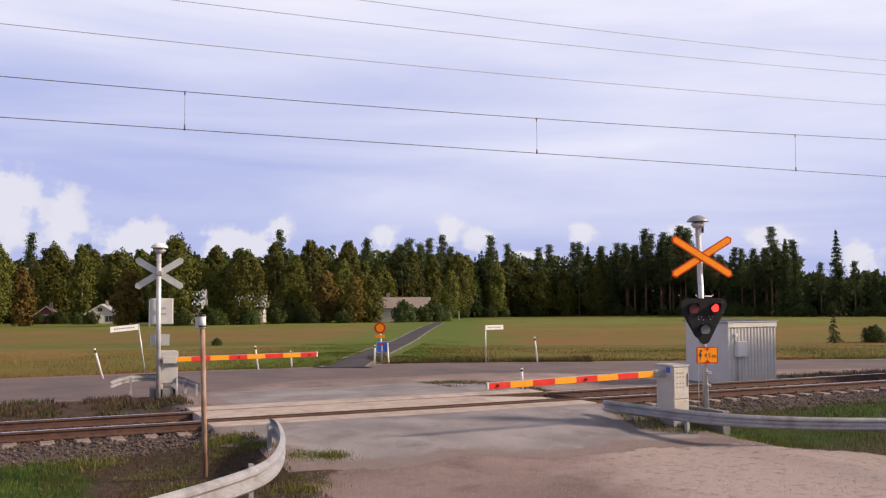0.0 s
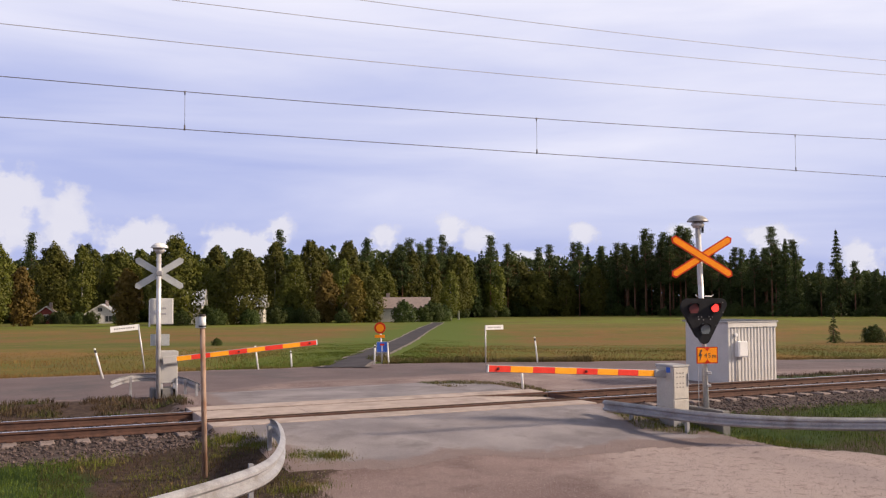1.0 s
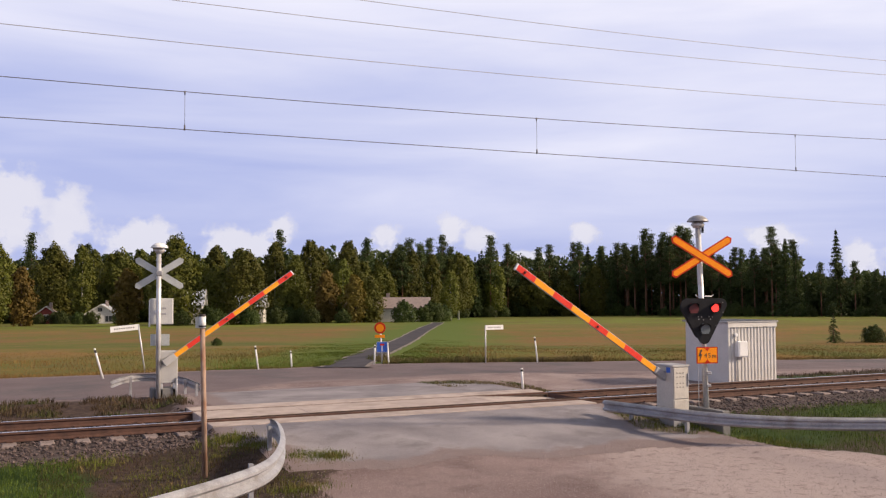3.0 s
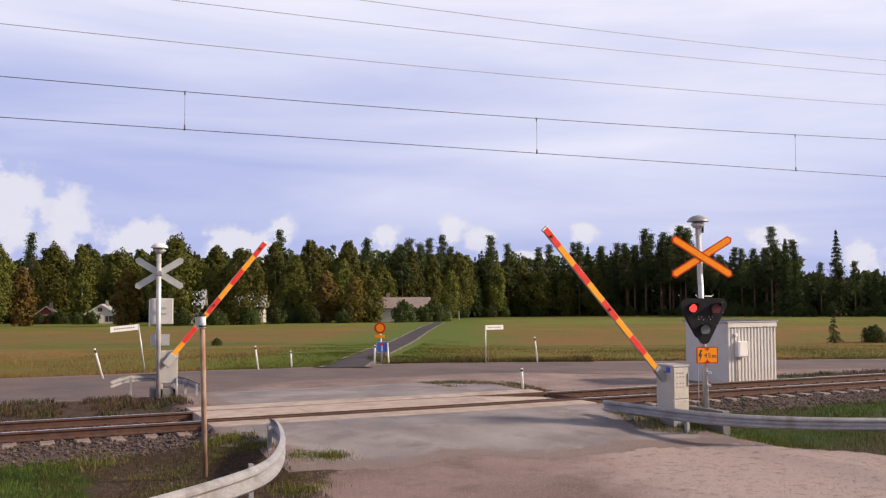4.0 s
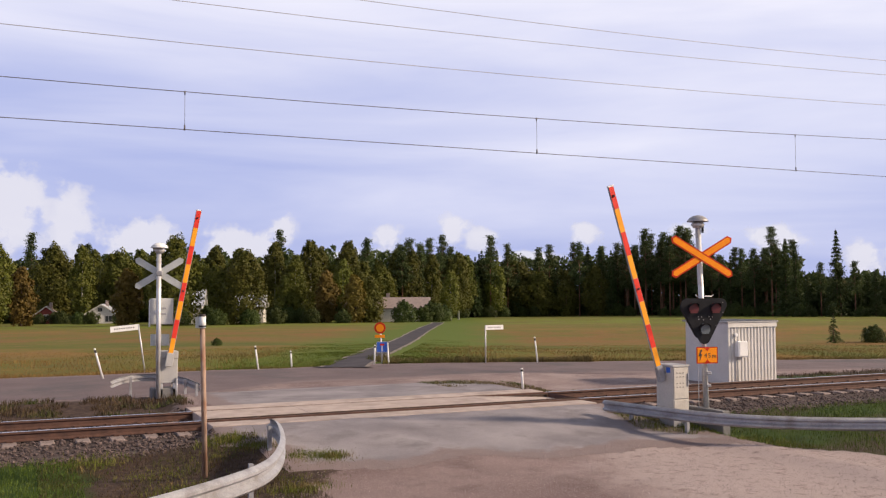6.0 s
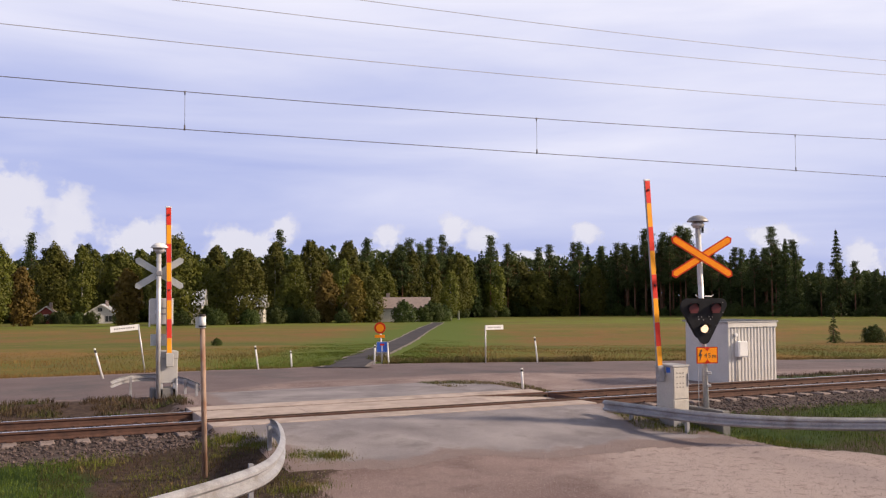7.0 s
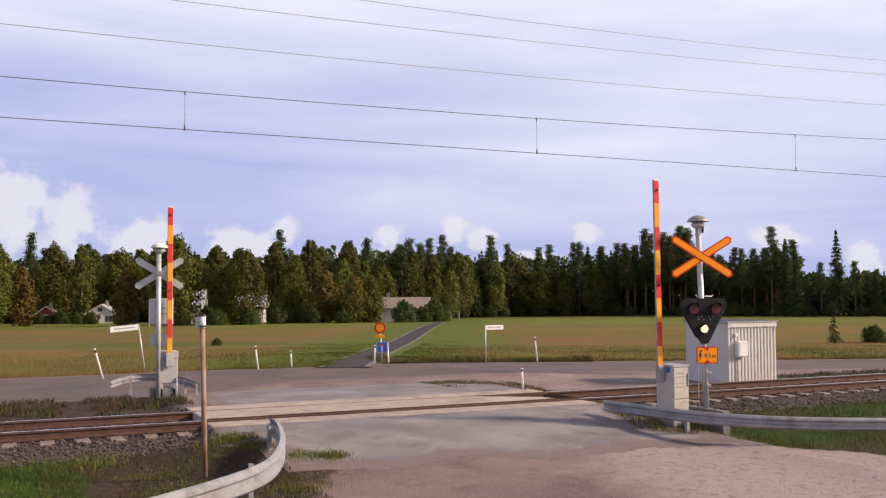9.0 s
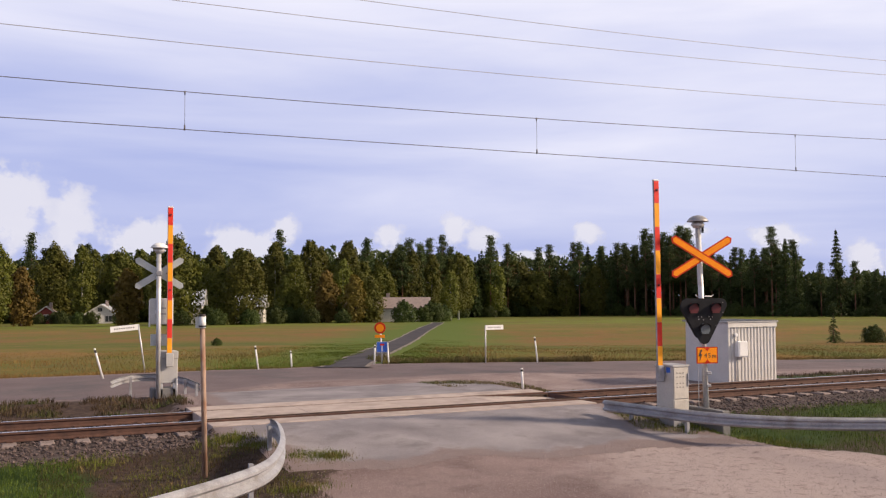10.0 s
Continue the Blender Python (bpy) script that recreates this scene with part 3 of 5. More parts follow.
def crossing_deck():
    deck = thing("crossing_deck", "pale worn concrete panels filling the track at the crossing", "level crossing", (0, TRACK, 0))
    L0, L1 = DECK
    n = 4
    for i in range(n):
        a, b = L0 + (L1 - L0) * i / n + 0.003, L0 + (L1 - L0) * (i + 1) / n - 0.003
        for v0, v1 in ((-1.49, -0.880), (-0.60, 0.66), (0.855, 1.49)):
            dz = random.uniform(-0.003, 0.003)
            bm = box((a, v0, -0.26), (b, v1, (-0.032 if v1 < -0.7 else 0.012) + dz), 0.006)
            if i == n - 1:
                for vert in bm.verts:
                    if vert.co.z > -0.1 and vert.co.x > b - 0.05 and abs(v0 + v1) < 0.1:
                        vert.co.z -= 0.12
            part("panel", bm, M["concrete"], deck)
    # black strips: rubber beside the rails, and one along the deck's far edge
    for v0, v1, top in ((-0.878, -0.836, -0.05), (0.836, 0.853, -0.012), (1.495, 1.60, -0.012)):
        part("rubber_strip", box((L0, v0, -0.2), (L1, v1, top)), M["black"], deck)
    for v0, v1 in ((-0.759, -0.604), (0.662, 0.759)):
        part("flangeway", box((L0, v0, -0.2), (L1, v1, -0.04)), M["groove"], deck, "dark groove beside the rail")
    # added strip: the panel edge in the groove painted as dark as its shade
    part("edge_angle", box((L0, -0.6035, -0.15), (L1, -0.6005, 0.004)), M["groove"], deck, "thin dark strip that puts the groove's shade on the panel edge")
    for u0, u1 in ((L1, L1 + 0.55),):
        bm = box((u0, -0.62, -0.24), (u1, 0.62, 0.0))
        for vert in bm.verts:
            if vert.co.z > -0.1 and abs(vert.co.x - u1) < 0.01:
                vert.co.z = -0.19
        part("end_ramp", bm, M["rust"], deck, "rusty steel end ramp")


crossing_deck()


def rocks(name, count, spot, size, material, label):
    """Loose stones, one joined mesh."""
    base = bmesh.new()
    bmesh.ops.create_icosphere(base, subdivisions=1, radius=1)
    bv = np.array([v.co[:] for v in base.verts])
    bf = np.array([[v.index for v in f.verts] for f in base.faces])
    base.free()
    co, fa = [], []
    rng = np.random.default_rng(5)
    for i in range(count):
        u, v, z = spot(rng)
        s = size * rng.uniform(0.6, 1.5) * np.array([rng.uniform(0.7, 1.3), rng.uniform(0.7, 1.3), rng.uniform(0.5, 0.9)])
        a = rng.uniform(0, 6.28)
        w = bv * (1 + rng.uniform(-0.25, 0.25, (len(bv), 1))) * s
        w = np.stack([w[:, 0] * np.cos(a) - w[:, 1] * np.sin(a), w[:, 0] * np.sin(a) + w[:, 1] * np.cos(a), w[:, 2]], 1)
        co.append(w + (u, v, z))
        fa.append(bf + i * len(bv))
    me = bpy.data.meshes.new(name)
    me.from_pydata(np.concatenate(co).tolist(), [], np.concatenate(fa).tolist())
    me.materials.append(material)
    return tagged(new(name, me), label, "stones", kind="stuff")


def bed_spot(rng):
    while True:
        if rng.random() < 0.4:
            u = rng.uniform(-7, 3.4)
        else:
            u = 12.1 + 34 * rng.random() ** 1.6
        v = rng.uniform(16.75, 21.4)
        z = height(u, v)
        if abs(abs(v - TRACK) - 0.797) > 0.05:
            return u, v, z + rng.uniform(-0.005, 0.03)


rocks("ballast", 22000, bed_spot, 0.025, M["stones"], "coarse crushed reddish grey stone ballast")


def yard_spot(rng):
    while True:
        u, v = rng.uniform(1, 16), 7.5 + 8 * rng.random()
        if left_edge(v) + 0.2 < u < right_edge(v) + 0.8 and near_margin(u, v) < 0.2:
            return u, v, height(u, v) + 0.012


rocks("gravel", 18000, yard_spot, 0.005, M["pebble"], "scattered pale gravel stones on the yard")


# ---- overhead line ----
def overhead():
    line = thing("overhead_line", "railway contact wire hung from a carrier wire by droppers", "overhead line", (0, TRACK, 0))
    zc = 5.79

    def zm(u):
        return 6.56 + 0.00068 * ((u - 1.5 + 30) % 60 - 30) ** 2

    us = [-70 + 4 * i for i in range(80)]
    wire = [(math.cos(a) * 0.008, math.sin(a) * 0.008) for a in (0.5, 1.55, 2.6, 3.65, 4.7, 5.75)]
    part("contact_wire", sweep([(u, 0, zc) for u in us], wire), M["wire"], line)
    part("carrier_wire", sweep([(u, 0, zm(u)) for u in us], wire), M["wire"], line)
    for i in range(-4, 14):
        u = 3.137 + 8.249 * i
        bm = rod((u, 0, zc), (u, 0, zm(u)), 0.0045, n=6)
        rod((u, 0, zc - 0.02), (u, 0, zc + 0.09), 0.017, n=6, bm=bm)
        rod((u, 0, zm(u) - 0.06), (u, 0, zm(u) + 0.02), 0.015, n=6, bm=bm)
        part("dropper", bm, M["wire"], line)
    return line


overhead()



def feeder(low, sag, centre, name, label):
    wire = [(math.cos(a) * 0.008, math.sin(a) * 0.008) for a in (0.5, 1.55, 2.6, 3.65, 4.7, 5.75)]
    path = [(u, 0, low + sag * ((u - centre + 30) % 60 - 30) ** 2) for u in range(-86, 240, 3)]
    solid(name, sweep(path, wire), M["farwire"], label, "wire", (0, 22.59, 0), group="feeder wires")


def line_mast(u):
    """Lattice-free steel mast with a bracket over the track; carries the wires."""
    m = thing("line_mast", "grey steel railway line mast with a bracket arm", "mast", (u, 22.75, -0.3), group="line masts")
    part("column", box((-0.12, -0.12, -0.5), (0.12, 0.12, 11.4), 0.02), M["pole"], m)
    part("bracket_arm", rod((0, 0, 7.45), (0, -3.45, 7.45), 0.04, n=8), M["pole"], m)
    part("steady_arm", rod((0, 0, 6.09), (0, -3.45, 6.09), 0.025, n=8), M["pole"], m)
    part("strut", rod((0, 0, 6.09), (0, -2.2, 7.45), 0.03, n=8), M["pole"], m)


line_mast(-28.5)
line_mast(31.5)
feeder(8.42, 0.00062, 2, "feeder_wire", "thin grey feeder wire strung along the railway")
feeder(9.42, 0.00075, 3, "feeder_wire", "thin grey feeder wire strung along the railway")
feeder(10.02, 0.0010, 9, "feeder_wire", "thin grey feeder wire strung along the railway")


# ---- barriers ----
def boom(parent, side, at, REACH, STRIPE):
    """Half-barrier arm; it reaches along side (-1: towards -x) when it is down."""
    bm = box((0.02, -0.022, -0.065), (REACH, 0.022, 0.065), 0.008)
    for v in bm.verts:
        v.co.x *= side
    if side < 0:
        bmesh.ops.reverse_faces(bm, faces=bm.faces[:])
    arm = part("boom", bm, M["galv"], parent, "barrier arm striped red and yellow with grey aluminium edges", at)
    for i in range(8):
        a, b = REACH - i * STRIPE - 0.002, max(0.1, REACH - (i + 1) * STRIPE + 0.002)
        if i == 0:
            a -= 0.03
        lo, hi = sorted((a * side, b * side))
        part("stripe", box((lo, -0.026, -0.057), (hi, 0.026, 0.057), 0.002), M["red" if i % 2 == 0 else "yellow"], arm)
    part("end_cap", box((min(side * REACH, side * (REACH - 0.03)), -0.027, -0.068), (max(side * REACH, side * (REACH - 0.03)), 0.027, 0.068), 0.005), M["white"], arm, "white end cap")
    for i in (0, 4):
        bm = lathe(((0.026, 0), (0.026, 0.02), (0.018, 0.03)), 12, axis="-Y")
        part("marker_lamp", bm, M["lens_red"], arm, "small dark red lamp", ((REACH - (i + 0.45) * STRIPE) * side, -0.026, 0.0))
    bm = box((-0.16, -0.05, -0.075), (0.16, 0.05, 0.075), 0.015)
    part("bracket", bm, M["galv"], arm, "galvanised pivot bracket")
    return arm


def barrier_right():
    b = thing("barrier_machine", "grey cabinet barrier machine beside the guard rail", "barrier", (11.606, 15.1, 0), group="barrier machines")
    part("cabinet", box((0.11, -0.26, 0.08), (0.49, 0.27, 1.0), 0.012), M["cream"], b, "cream painted steel cabinet")
    part("lid", box((0.095, -0.275, 0.97), (0.505, 0.285, 1.015), 0.01), M["greybox"], b)
    part("door", box((0.125, -0.275, 0.36), (0.475, -0.262, 0.955), 0.005), M["cream"], b)
    part("lower_panel", box((0.125, -0.272, 0.10), (0.475, -0.262, 0.335), 0.004), M["cream"], b)
    part("pedestal", box((0.14, -0.22, -0.50), (0.46, 0.23, 0.08), 0.01), M["galv"], b, "dark steel foot")
    hole = mesh_of(rod((0, -0.008, 0), (0, 0.004, 0), 0.010, n=8), "vent_hole", M["ink"])
    for r in range(4):
        for c in range(3):
            ob = new("vent_hole", hole)
            ob.parent = b
            ob.matrix_basis = Matrix.Translation((0.19 + 0.075 * c, -0.276, 0.86 - 0.075 * r - (0.05 if r > 1 else 0)))
    part("handle", box((0.445, -0.295, 0.60), (0.465, -0.275, 0.85), 0.005), M["galv"], b)
    part("sticker", box((0.104, -0.18, 0.86), (0.109, -0.06, 0.965), 0), M["blue"], b, "small blue sticker")
    part("shaft", rod((-0.03, 0, 0.840), (0.12, 0, 0.840), 0.05, n=14), M["galv"], b)
    return boom(b, -1, (0.0, 0.0, 0.840), 3.829, 0.4705)


def barrier_left():
    b = thing("barrier_machine", "grey barrier machine on steel legs across the rails", "barrier", (3.541, 23.885, 0), group="barrier machines")
    part("cabinet", box((-0.24, 0.10, 0.27), (0.22, 0.50, 0.88), 0.015), M["greybox"], b, "pale grey steel cabinet")
    part("lid", box((-0.255, 0.085, 0.86), (0.235, 0.515, 1.06), 0.02), M["greybox"], b)
    for x in (-0.16, 0.14):
        for y in (0.15, 0.43):
            part("leg", box((x - 0.03, y - 0.03, -0.20), (x + 0.03, y + 0.03, 0.28), 0.004), M["pole"], b)
    part("plinth", box((-0.40, 0.12, -0.30), (0.20, 0.50, 0.16), 0.03), M["block"], b, "grey concrete plinth")
    part("shaft", rod((0, -0.03, 0.855), (0, 0.12, 0.855), 0.05, n=14), M["galv"], b)
    part("conduit", rod((0.19, 0.07, -0.2), (0.19, 0.07, 0.4), 0.025), M["galv"], b)
    arm = boom(b, 1, (0.0, 0.0, 0.855), 3.778, 0.4642)
    part("counterweight", box((-0.17, -0.075, -0.095), (0.17, -0.05, 0.095), 0.015), M["greybox"], arm, "grey steel cover plate")
    return arm


arm_right = barrier_right()
arm_left = barrier_left()


# ---- signal masts ----
def bell(parent, z, x=0.0, cap="galv"):
    part("bell_cap", lathe(((0.02, 0.13), (0.10, 0.115), (0.17, 0.07), (0.21, 0.015), (0.212, 0.0), (0.19, 0.002), (0.06, 0.03))[::-1], 24), M[cap], parent, "round metal bell cap", (x, 0, z))
    part("bell", lathe(((0.05, -0.13), (0.09, -0.12), (0.135, -0.055), (0.12, -0.03), (0.07, 0.02)), 20), M["pole"], parent, "grey warning bell", (x, 0, z))


def cross(parent, z, y, face, edge, span=1.15, high=0.745, x0=0.0, back=False):
    """Two pointed arms across each other."""
    ln, w = math.hypot(span, high) / 2 * 1.06, 0.080
    ang = math.atan2(high - 0.06, span - 0.03)
    for k, s in enumerate((1, -1)):
        dy = -0.012 * k
        for (half, wide, y0, y1, m, nm) in ((ln, w, y, y + 0.010, edge, "arm"), (ln - 0.038, w - 0.026, y - 0.003, y - 0.0005, face, "arm_face")):
            if back and nm == "arm_face":
                continue
            tip = 0.75 * wide
            poly = [(-half, 0.0), (-half + tip, wide), (half - tip, wide), (half, 0.0), (half - tip, -wide), (-half + tip, -wide)]
            ca, sa = math.cos(s * ang), math.sin(s * ang)
            bm = plate([(x0 + x * ca - q * sa, z + x * sa + q * ca) for x, q in poly], y0 + dy, y1 + dy)
            part(nm, bm, m, parent)


SHUTTERS = {}


def lamp_unit(parent, x, z, y, name, light, lens):
    """A lamp under a half-round hood, behind added turning slats that blank it while it is off."""
    part("lamp", lathe(((0.080, 0.0), (0.080, 0.006), (0.06, 0.014), (0.01, 0.018)), 20, axis="-Y"), light, parent, at=(x, y, z))
    bm = bmesh.new()
    n = 14
    for i in range(n):
        a0, a1 = math.pi * (-0.12 + 1.24 * i / n), math.pi * (-0.12 + 1.24 * (i + 1) / n)
        vs = []
        for r in (0.100, 0.106):
            for a, d in ((a0, 0.0), (a1, 0.0), (a1, -0.13 * math.sin(a1) - 0.03 if math.sin(a1) > 0 else -0.03), (a0, -0.13 * math.sin(a0) - 0.03 if math.sin(a0) > 0 else -0.03)):
                vs.append(bm.verts.new((r * math.cos(a), d, r * math.sin(a))))
        bm.faces.new(vs[:4])
        bm.faces.new(list(reversed(vs[4:])))
        for k in range(4):
            bm.faces.new((vs[(k + 1) % 4], vs[k], vs[4 + k], vs[4 + (k + 1) % 4]))
    bmesh.ops.remove_doubles(bm, verts=bm.verts[:], dist=0.0005)
    bmesh.ops.recalc_face_normals(bm, faces=bm.faces[:])
    part("hood", bm, M["black"], parent, "black half-round lamp hood", (x, y, z))
    # five added slats that shut like a blind, in place of switching off
    slats = []
    for k in range(5):
        zc = (k - 2) * 0.0385
        w = math.sqrt(0.100 ** 2 - max(abs(zc) - 0.012, 0) ** 2)
        slat = part("slat", box((-w, -0.0015, -0.0200), (w, 0.0015, 0.0200)), lens, parent, "added slat in the unlit lens colour that covers the lamp", (x, y - 0.042, z + zc))
        slats.append((slat, (x, y - 0.042, z + zc)))
    SHUTTERS[name] = slats


def mast_right():
    m = thing("signal_mast", "crossing signal mast with orange cross and three lamps", "signal", (12.475, 14.80, -0.03), -13, group="signal masts")
    part("pole", rod((0.02, 0, -0.02), (-0.10, 0, 3.74), 0.055, n=20), M["pole"], m, "galvanised round pole")
    bell(m, 3.86, -0.10)
    part("bracket", box((-0.14, -0.05, 3.54), (-0.07, 0.05, 3.64), 0.01), M["galv"], m)
    part("cable_gland", rod((-0.03, -0.05, 3.64), (-0.02, -0.05, 3.78), 0.025, n=8), M["black"], m)
    cross(m, 3.16, -0.10, M["orange"], M["signred"], 1.20, x0=-0.075)
    part("clamp", box((-0.14, -0.09, 3.11), (-0.01, 0.06, 3.21), 0.01), M["galv"], m)
    bm = rod((-0.16, -0.02, 2.38), (0.16, -0.02, 2.38), 0.010, n=8)
    for s in (-1, 1):
        rod((s * 0.16, -0.02, 2.38), (s * 0.19, -0.02, 2.41), 0.010, n=8, bm=bm)
    part("crossbar", bm, M["pole"], m)
    # signal board: a downward triangle with rounded corners
    outline = []
    for cx, cz, r, a0, a1 in ((-0.42, 2.21, 0.13, 200, 90), (0.30, 2.21, 0.13, 90, -20), (-0.06, 1.57, 0.13, -20, -160)):
        for k in range(8):
            a = radians(a0 + (a1 - a0) * k / 7)
            outline.append((cx + r * math.cos(a), cz + r * math.sin(a)))
    part("board", plate(outline, -0.12, -0.10, bevel=0.004), M["black"], m, "black triangular signal board")
    inner = [(-0.06 + (x + 0.06) * 0.80, 1.97 + (z - 1.97) * 0.80) for x, z in outline]
    part("housing", plate(inner, -0.10, 0.16, bevel=0.02), M["black"], m, "black lamp housing")
    lamp_unit(m, -0.295, 2.15, -0.121, "left", M["red_light"], M["lens_red"])
    lamp_unit(m, 0.175, 2.15, -0.121, "right", M["red_light"], M["lens_red"])
    lamp_unit(m, -0.06, 1.745, -0.121, "low", M["white_light"], M["lens_clear"])
    bolt = mesh_of(rod((0, -0.126, 0), (0, -0.118, 0), 0.010, n=8), "bolt", M["galv"])
    for x, z in ((-0.13, 1.98), (-0.06, 1.98), (0.10, 1.98), (0.17, 1.98), (-0.12, 1.93), (0.13, 1.93), (0.40, 2.06), (0.40, 2.26), (-0.02, 1.92), (0.25, 1.80)):
        ob = new("bolt", bolt)
        ob.parent = m
        ob.matrix_basis = Matrix.Translation((x - 0.06, 0, z))
    warning_plate(m)
    part("conduit", rod((-0.12, 0.05, 0.0), (-0.12, 0.05, 1.2), 0.008, n=6), M["pole"], m)
    part("clip", box((0.0, -0.075, 0.84), (0.10, 0.06, 0.90), 0.008), M["galv"], m)
    part("clip", box((0.0, -0.075, 0.60), (0.09, 0.06, 0.65), 0.008), M["galv"], m)


def text_part(words, size, parent, material, at, name="lettering"):
    cu = bpy.data.curves.new(name, "FONT")
    cu.body, cu.size, cu.extrude, cu.align_x, cu.align_y = words, size, 0.001, "CENTER", "CENTER"
    tmp = bpy.data.objects.new(name, cu)
    scene.collection.objects.link(tmp)
    bpy.context.view_layer.update()
    me = bpy.data.meshes.new_from_object(tmp.evaluated_get(bpy.context.evaluated_depsgraph_get()))
    bpy.data.objects.remove(tmp)
    me.materials.clear()
    me.materials.append(material)
    ob = new(name, me)
    ob.parent = parent
    ob.matrix_basis = at
    return ob


def warning_plate(m):
    p = part("warning_plate", box((-0.225, -0.095, 1.06), (0.225, -0.085, 1.385), 0.012), M["signred"], m, "orange plate with a red border, lightning flash and a clearance height")
    part("plate_face", box((-0.205, -0.099, 1.08), (0.205, -0.0955, 1.365), 0.001), M["orange"], p)
    for s in (1, -1):
        z = 1.2225 + s * 0.142
        part("notch", plate([(-0.055, z), (0.055, z), (0.0, z - s * 0.06)], -0.104, -0.100), M["signred"], p)
    flash = [(-0.140, 1.335), (-0.105, 1.335), (-0.140, 1.250), (-0.103, 1.250), (-0.168, 1.105), (-0.150, 1.208), (-0.187, 1.208)]
    part("flash", plate(flash, -0.104, -0.100), M["ink"], p)
    for letter, x, z in (("4", -0.035, 1.215), (".", 0.005, 1.180), ("5", 0.045, 1.215), ("m", 0.145, 1.207)):
        text_part(letter, 0.125, p, M["ink"], pose(x, -0.1015, z, 90, 0, 0), "character")


mast_right()
solid("mast_foundation", box((-0.15, -0.62, -0.60), (0.05, 0.62, 0.16), 0.02), M["block"], "long grey concrete foundation block under the mast", "concrete block", (12.475, 14.78, 0.0))


def mast_left():
    m = thing("signal_mast", "back of a crossing signal mast with cross and lamp case", "signal", (3.29, 23.93, 0), -12, group="signal masts")
    part("pole", rod((0.0, 0, -0.2), (-0.01, 0, 3.55), 0.058, n=20), M["pole"], m, "galvanised round pole with rust stains")
    # white cap: the sun on its top is put into the colour
    bell(m, 3.60, 0.0, "white")
    cross(m, 2.98, 0.075, M["paleback"], M["paleback"], 1.06, 0.70, back=True)
    part("clamp", box((-0.07, -0.07, 2.92), (0.07, 0.09, 3.04), 0.01), M["galv"], m)
    part("lamp_case", box((-0.22, 0.10, 1.72), (0.33, 0.20, 2.36), 0.015), M["dim"], m, "pale grey lamp case seen from behind")
    part("case_side", box((-0.245, 0.08, 1.66), (-0.215, 0.16, 2.33), 0.006), M["white"], m)
    for z in (1.98, 2.12):
        part("hinge", box((0.05, 0.085, z - 0.02), (0.17, 0.11, z + 0.02), 0.004), M["galv"], m)
    part("hook", box((-0.10, 0.06, 1.98), (-0.05, 0.11, 2.08), 0.01), M["white"], m)
    part("plate_back", box((-0.20, 0.085, 1.20), (0.25, 0.095, 1.48), 0.004), M["paleback"], m, "back of a small warning plate")


mast_left()


# ---- guard rails ----
W_PROFILE = [(0, 0), (-0.04, -0.02), (-0.075, -0.05), (-0.075, -0.085), (-0.01, -0.13), (-0.01, -0.18), (-0.075, -0.225), (-0.075, -0.26), (-0.04, -0.29), (0, -0.31)]
W_PROFILE = W_PROFILE + [(a + 0.006, b) for a, b in reversed(W_PROFILE)]


def guard_rail(label, points, posts, flip=1, size=1.0):
    g = thing("guard_rail", label, "guard rail", (0, 0, 0), group="guard rails")
    path = smooth_path(points, 7)
    prof = [(a * flip * size, b * size) for a, b in W_PROFILE]
    bm = sweep(path, prof)
    part("beam", bm, M["galv"], g, "galvanised corrugated steel beam")
    for u, v, dx, dy in posts:
        zt = min(path, key=lambda q: (q.x - u) ** 2 + (q.y - v) ** 2).z
        own = box((u - 0.03, v - 0.03, height(u, v) - 0.3), (u - 0.024, v + 0.03, zt - 0.02))
        box((u - 0.03, v - 0.036, height(u, v) - 0.3), (u + 0.03, v - 0.030, zt - 0.02), 0, own)
        box((u - 0.03, v + 0.030, height(u, v) - 0.3), (u + 0.03, v + 0.036, zt - 0.02), 0, own)
        part("post", own, M["galv"], g)
    return g


guard_rail("curved galvanised guard rail at the edge of the yard", [(4.12, 16.5, 0.25), (4.16, 16.0, 0.25), (3.82, 14.4, 0.25), (3.42, 13.1, 0.25), (2.99, 12.16, 0.25), (2.36, 11.41, 0.25), (1.41, 10.58, 0.25), (0.2, 9.7, 0.25), (-2.0, 8.4, 0.25)],
           [(2.85, 12.22, 0, 0), (3.95, 15.6, 0, 0), (0.8, 10.3, 0, 0)], 1)
guard_rail("bluish galvanised guard rail by the barrier cabinet", [(11.18, 16.4, 0.22), (11.4, 15.15, 0.22), (11.6, 14.23, 0.22), (11.95, 13.4, 0.22), (12.73, 12.55, 0.22), (13.89, 11.8, 0.22), (16.0, 10.7, 0.22), (19.2, 9.3, 0.22)],
           [(11.38, 15.75, 0, 0), (11.70, 14.42, 0, 0), (16.4, 10.65, 0, 0)], -1, 0.74)
guard_rail("short weathered guard rail behind the far mast", [(2.35, 25.4, 0.28), (2.7, 26.2, 0.30), (3.1, 26.6, 0.32), (3.55, 26.4, 0.32), (4.07, 25.45, 0.30), (4.24, 23.8, 0.26)],
           [(2.9, 26.2, 0, 0), (4.1, 24.9, 0, 0), (4.2, 23.85, 0, 0)], 1, 0.62)


# ---- small roadside things ----
def delineator(u, v, tall, lean, label="slim white edge post leaning a little"):
    d = thing("delineator_post", label, "marker post", (u, v, height(u, v) - 0.05), group="edge posts")
    top = Vector((lean, 0, tall + 0.05))
    part("stake", rod((0, 0, 0), top, 0.034, 0.032, 10), M["white"], d)
    part("band", rod(top * 0.86, top * 0.95, 0.0345, 0.034, 10), M["ink"], d, "dark reflector band")
    return d


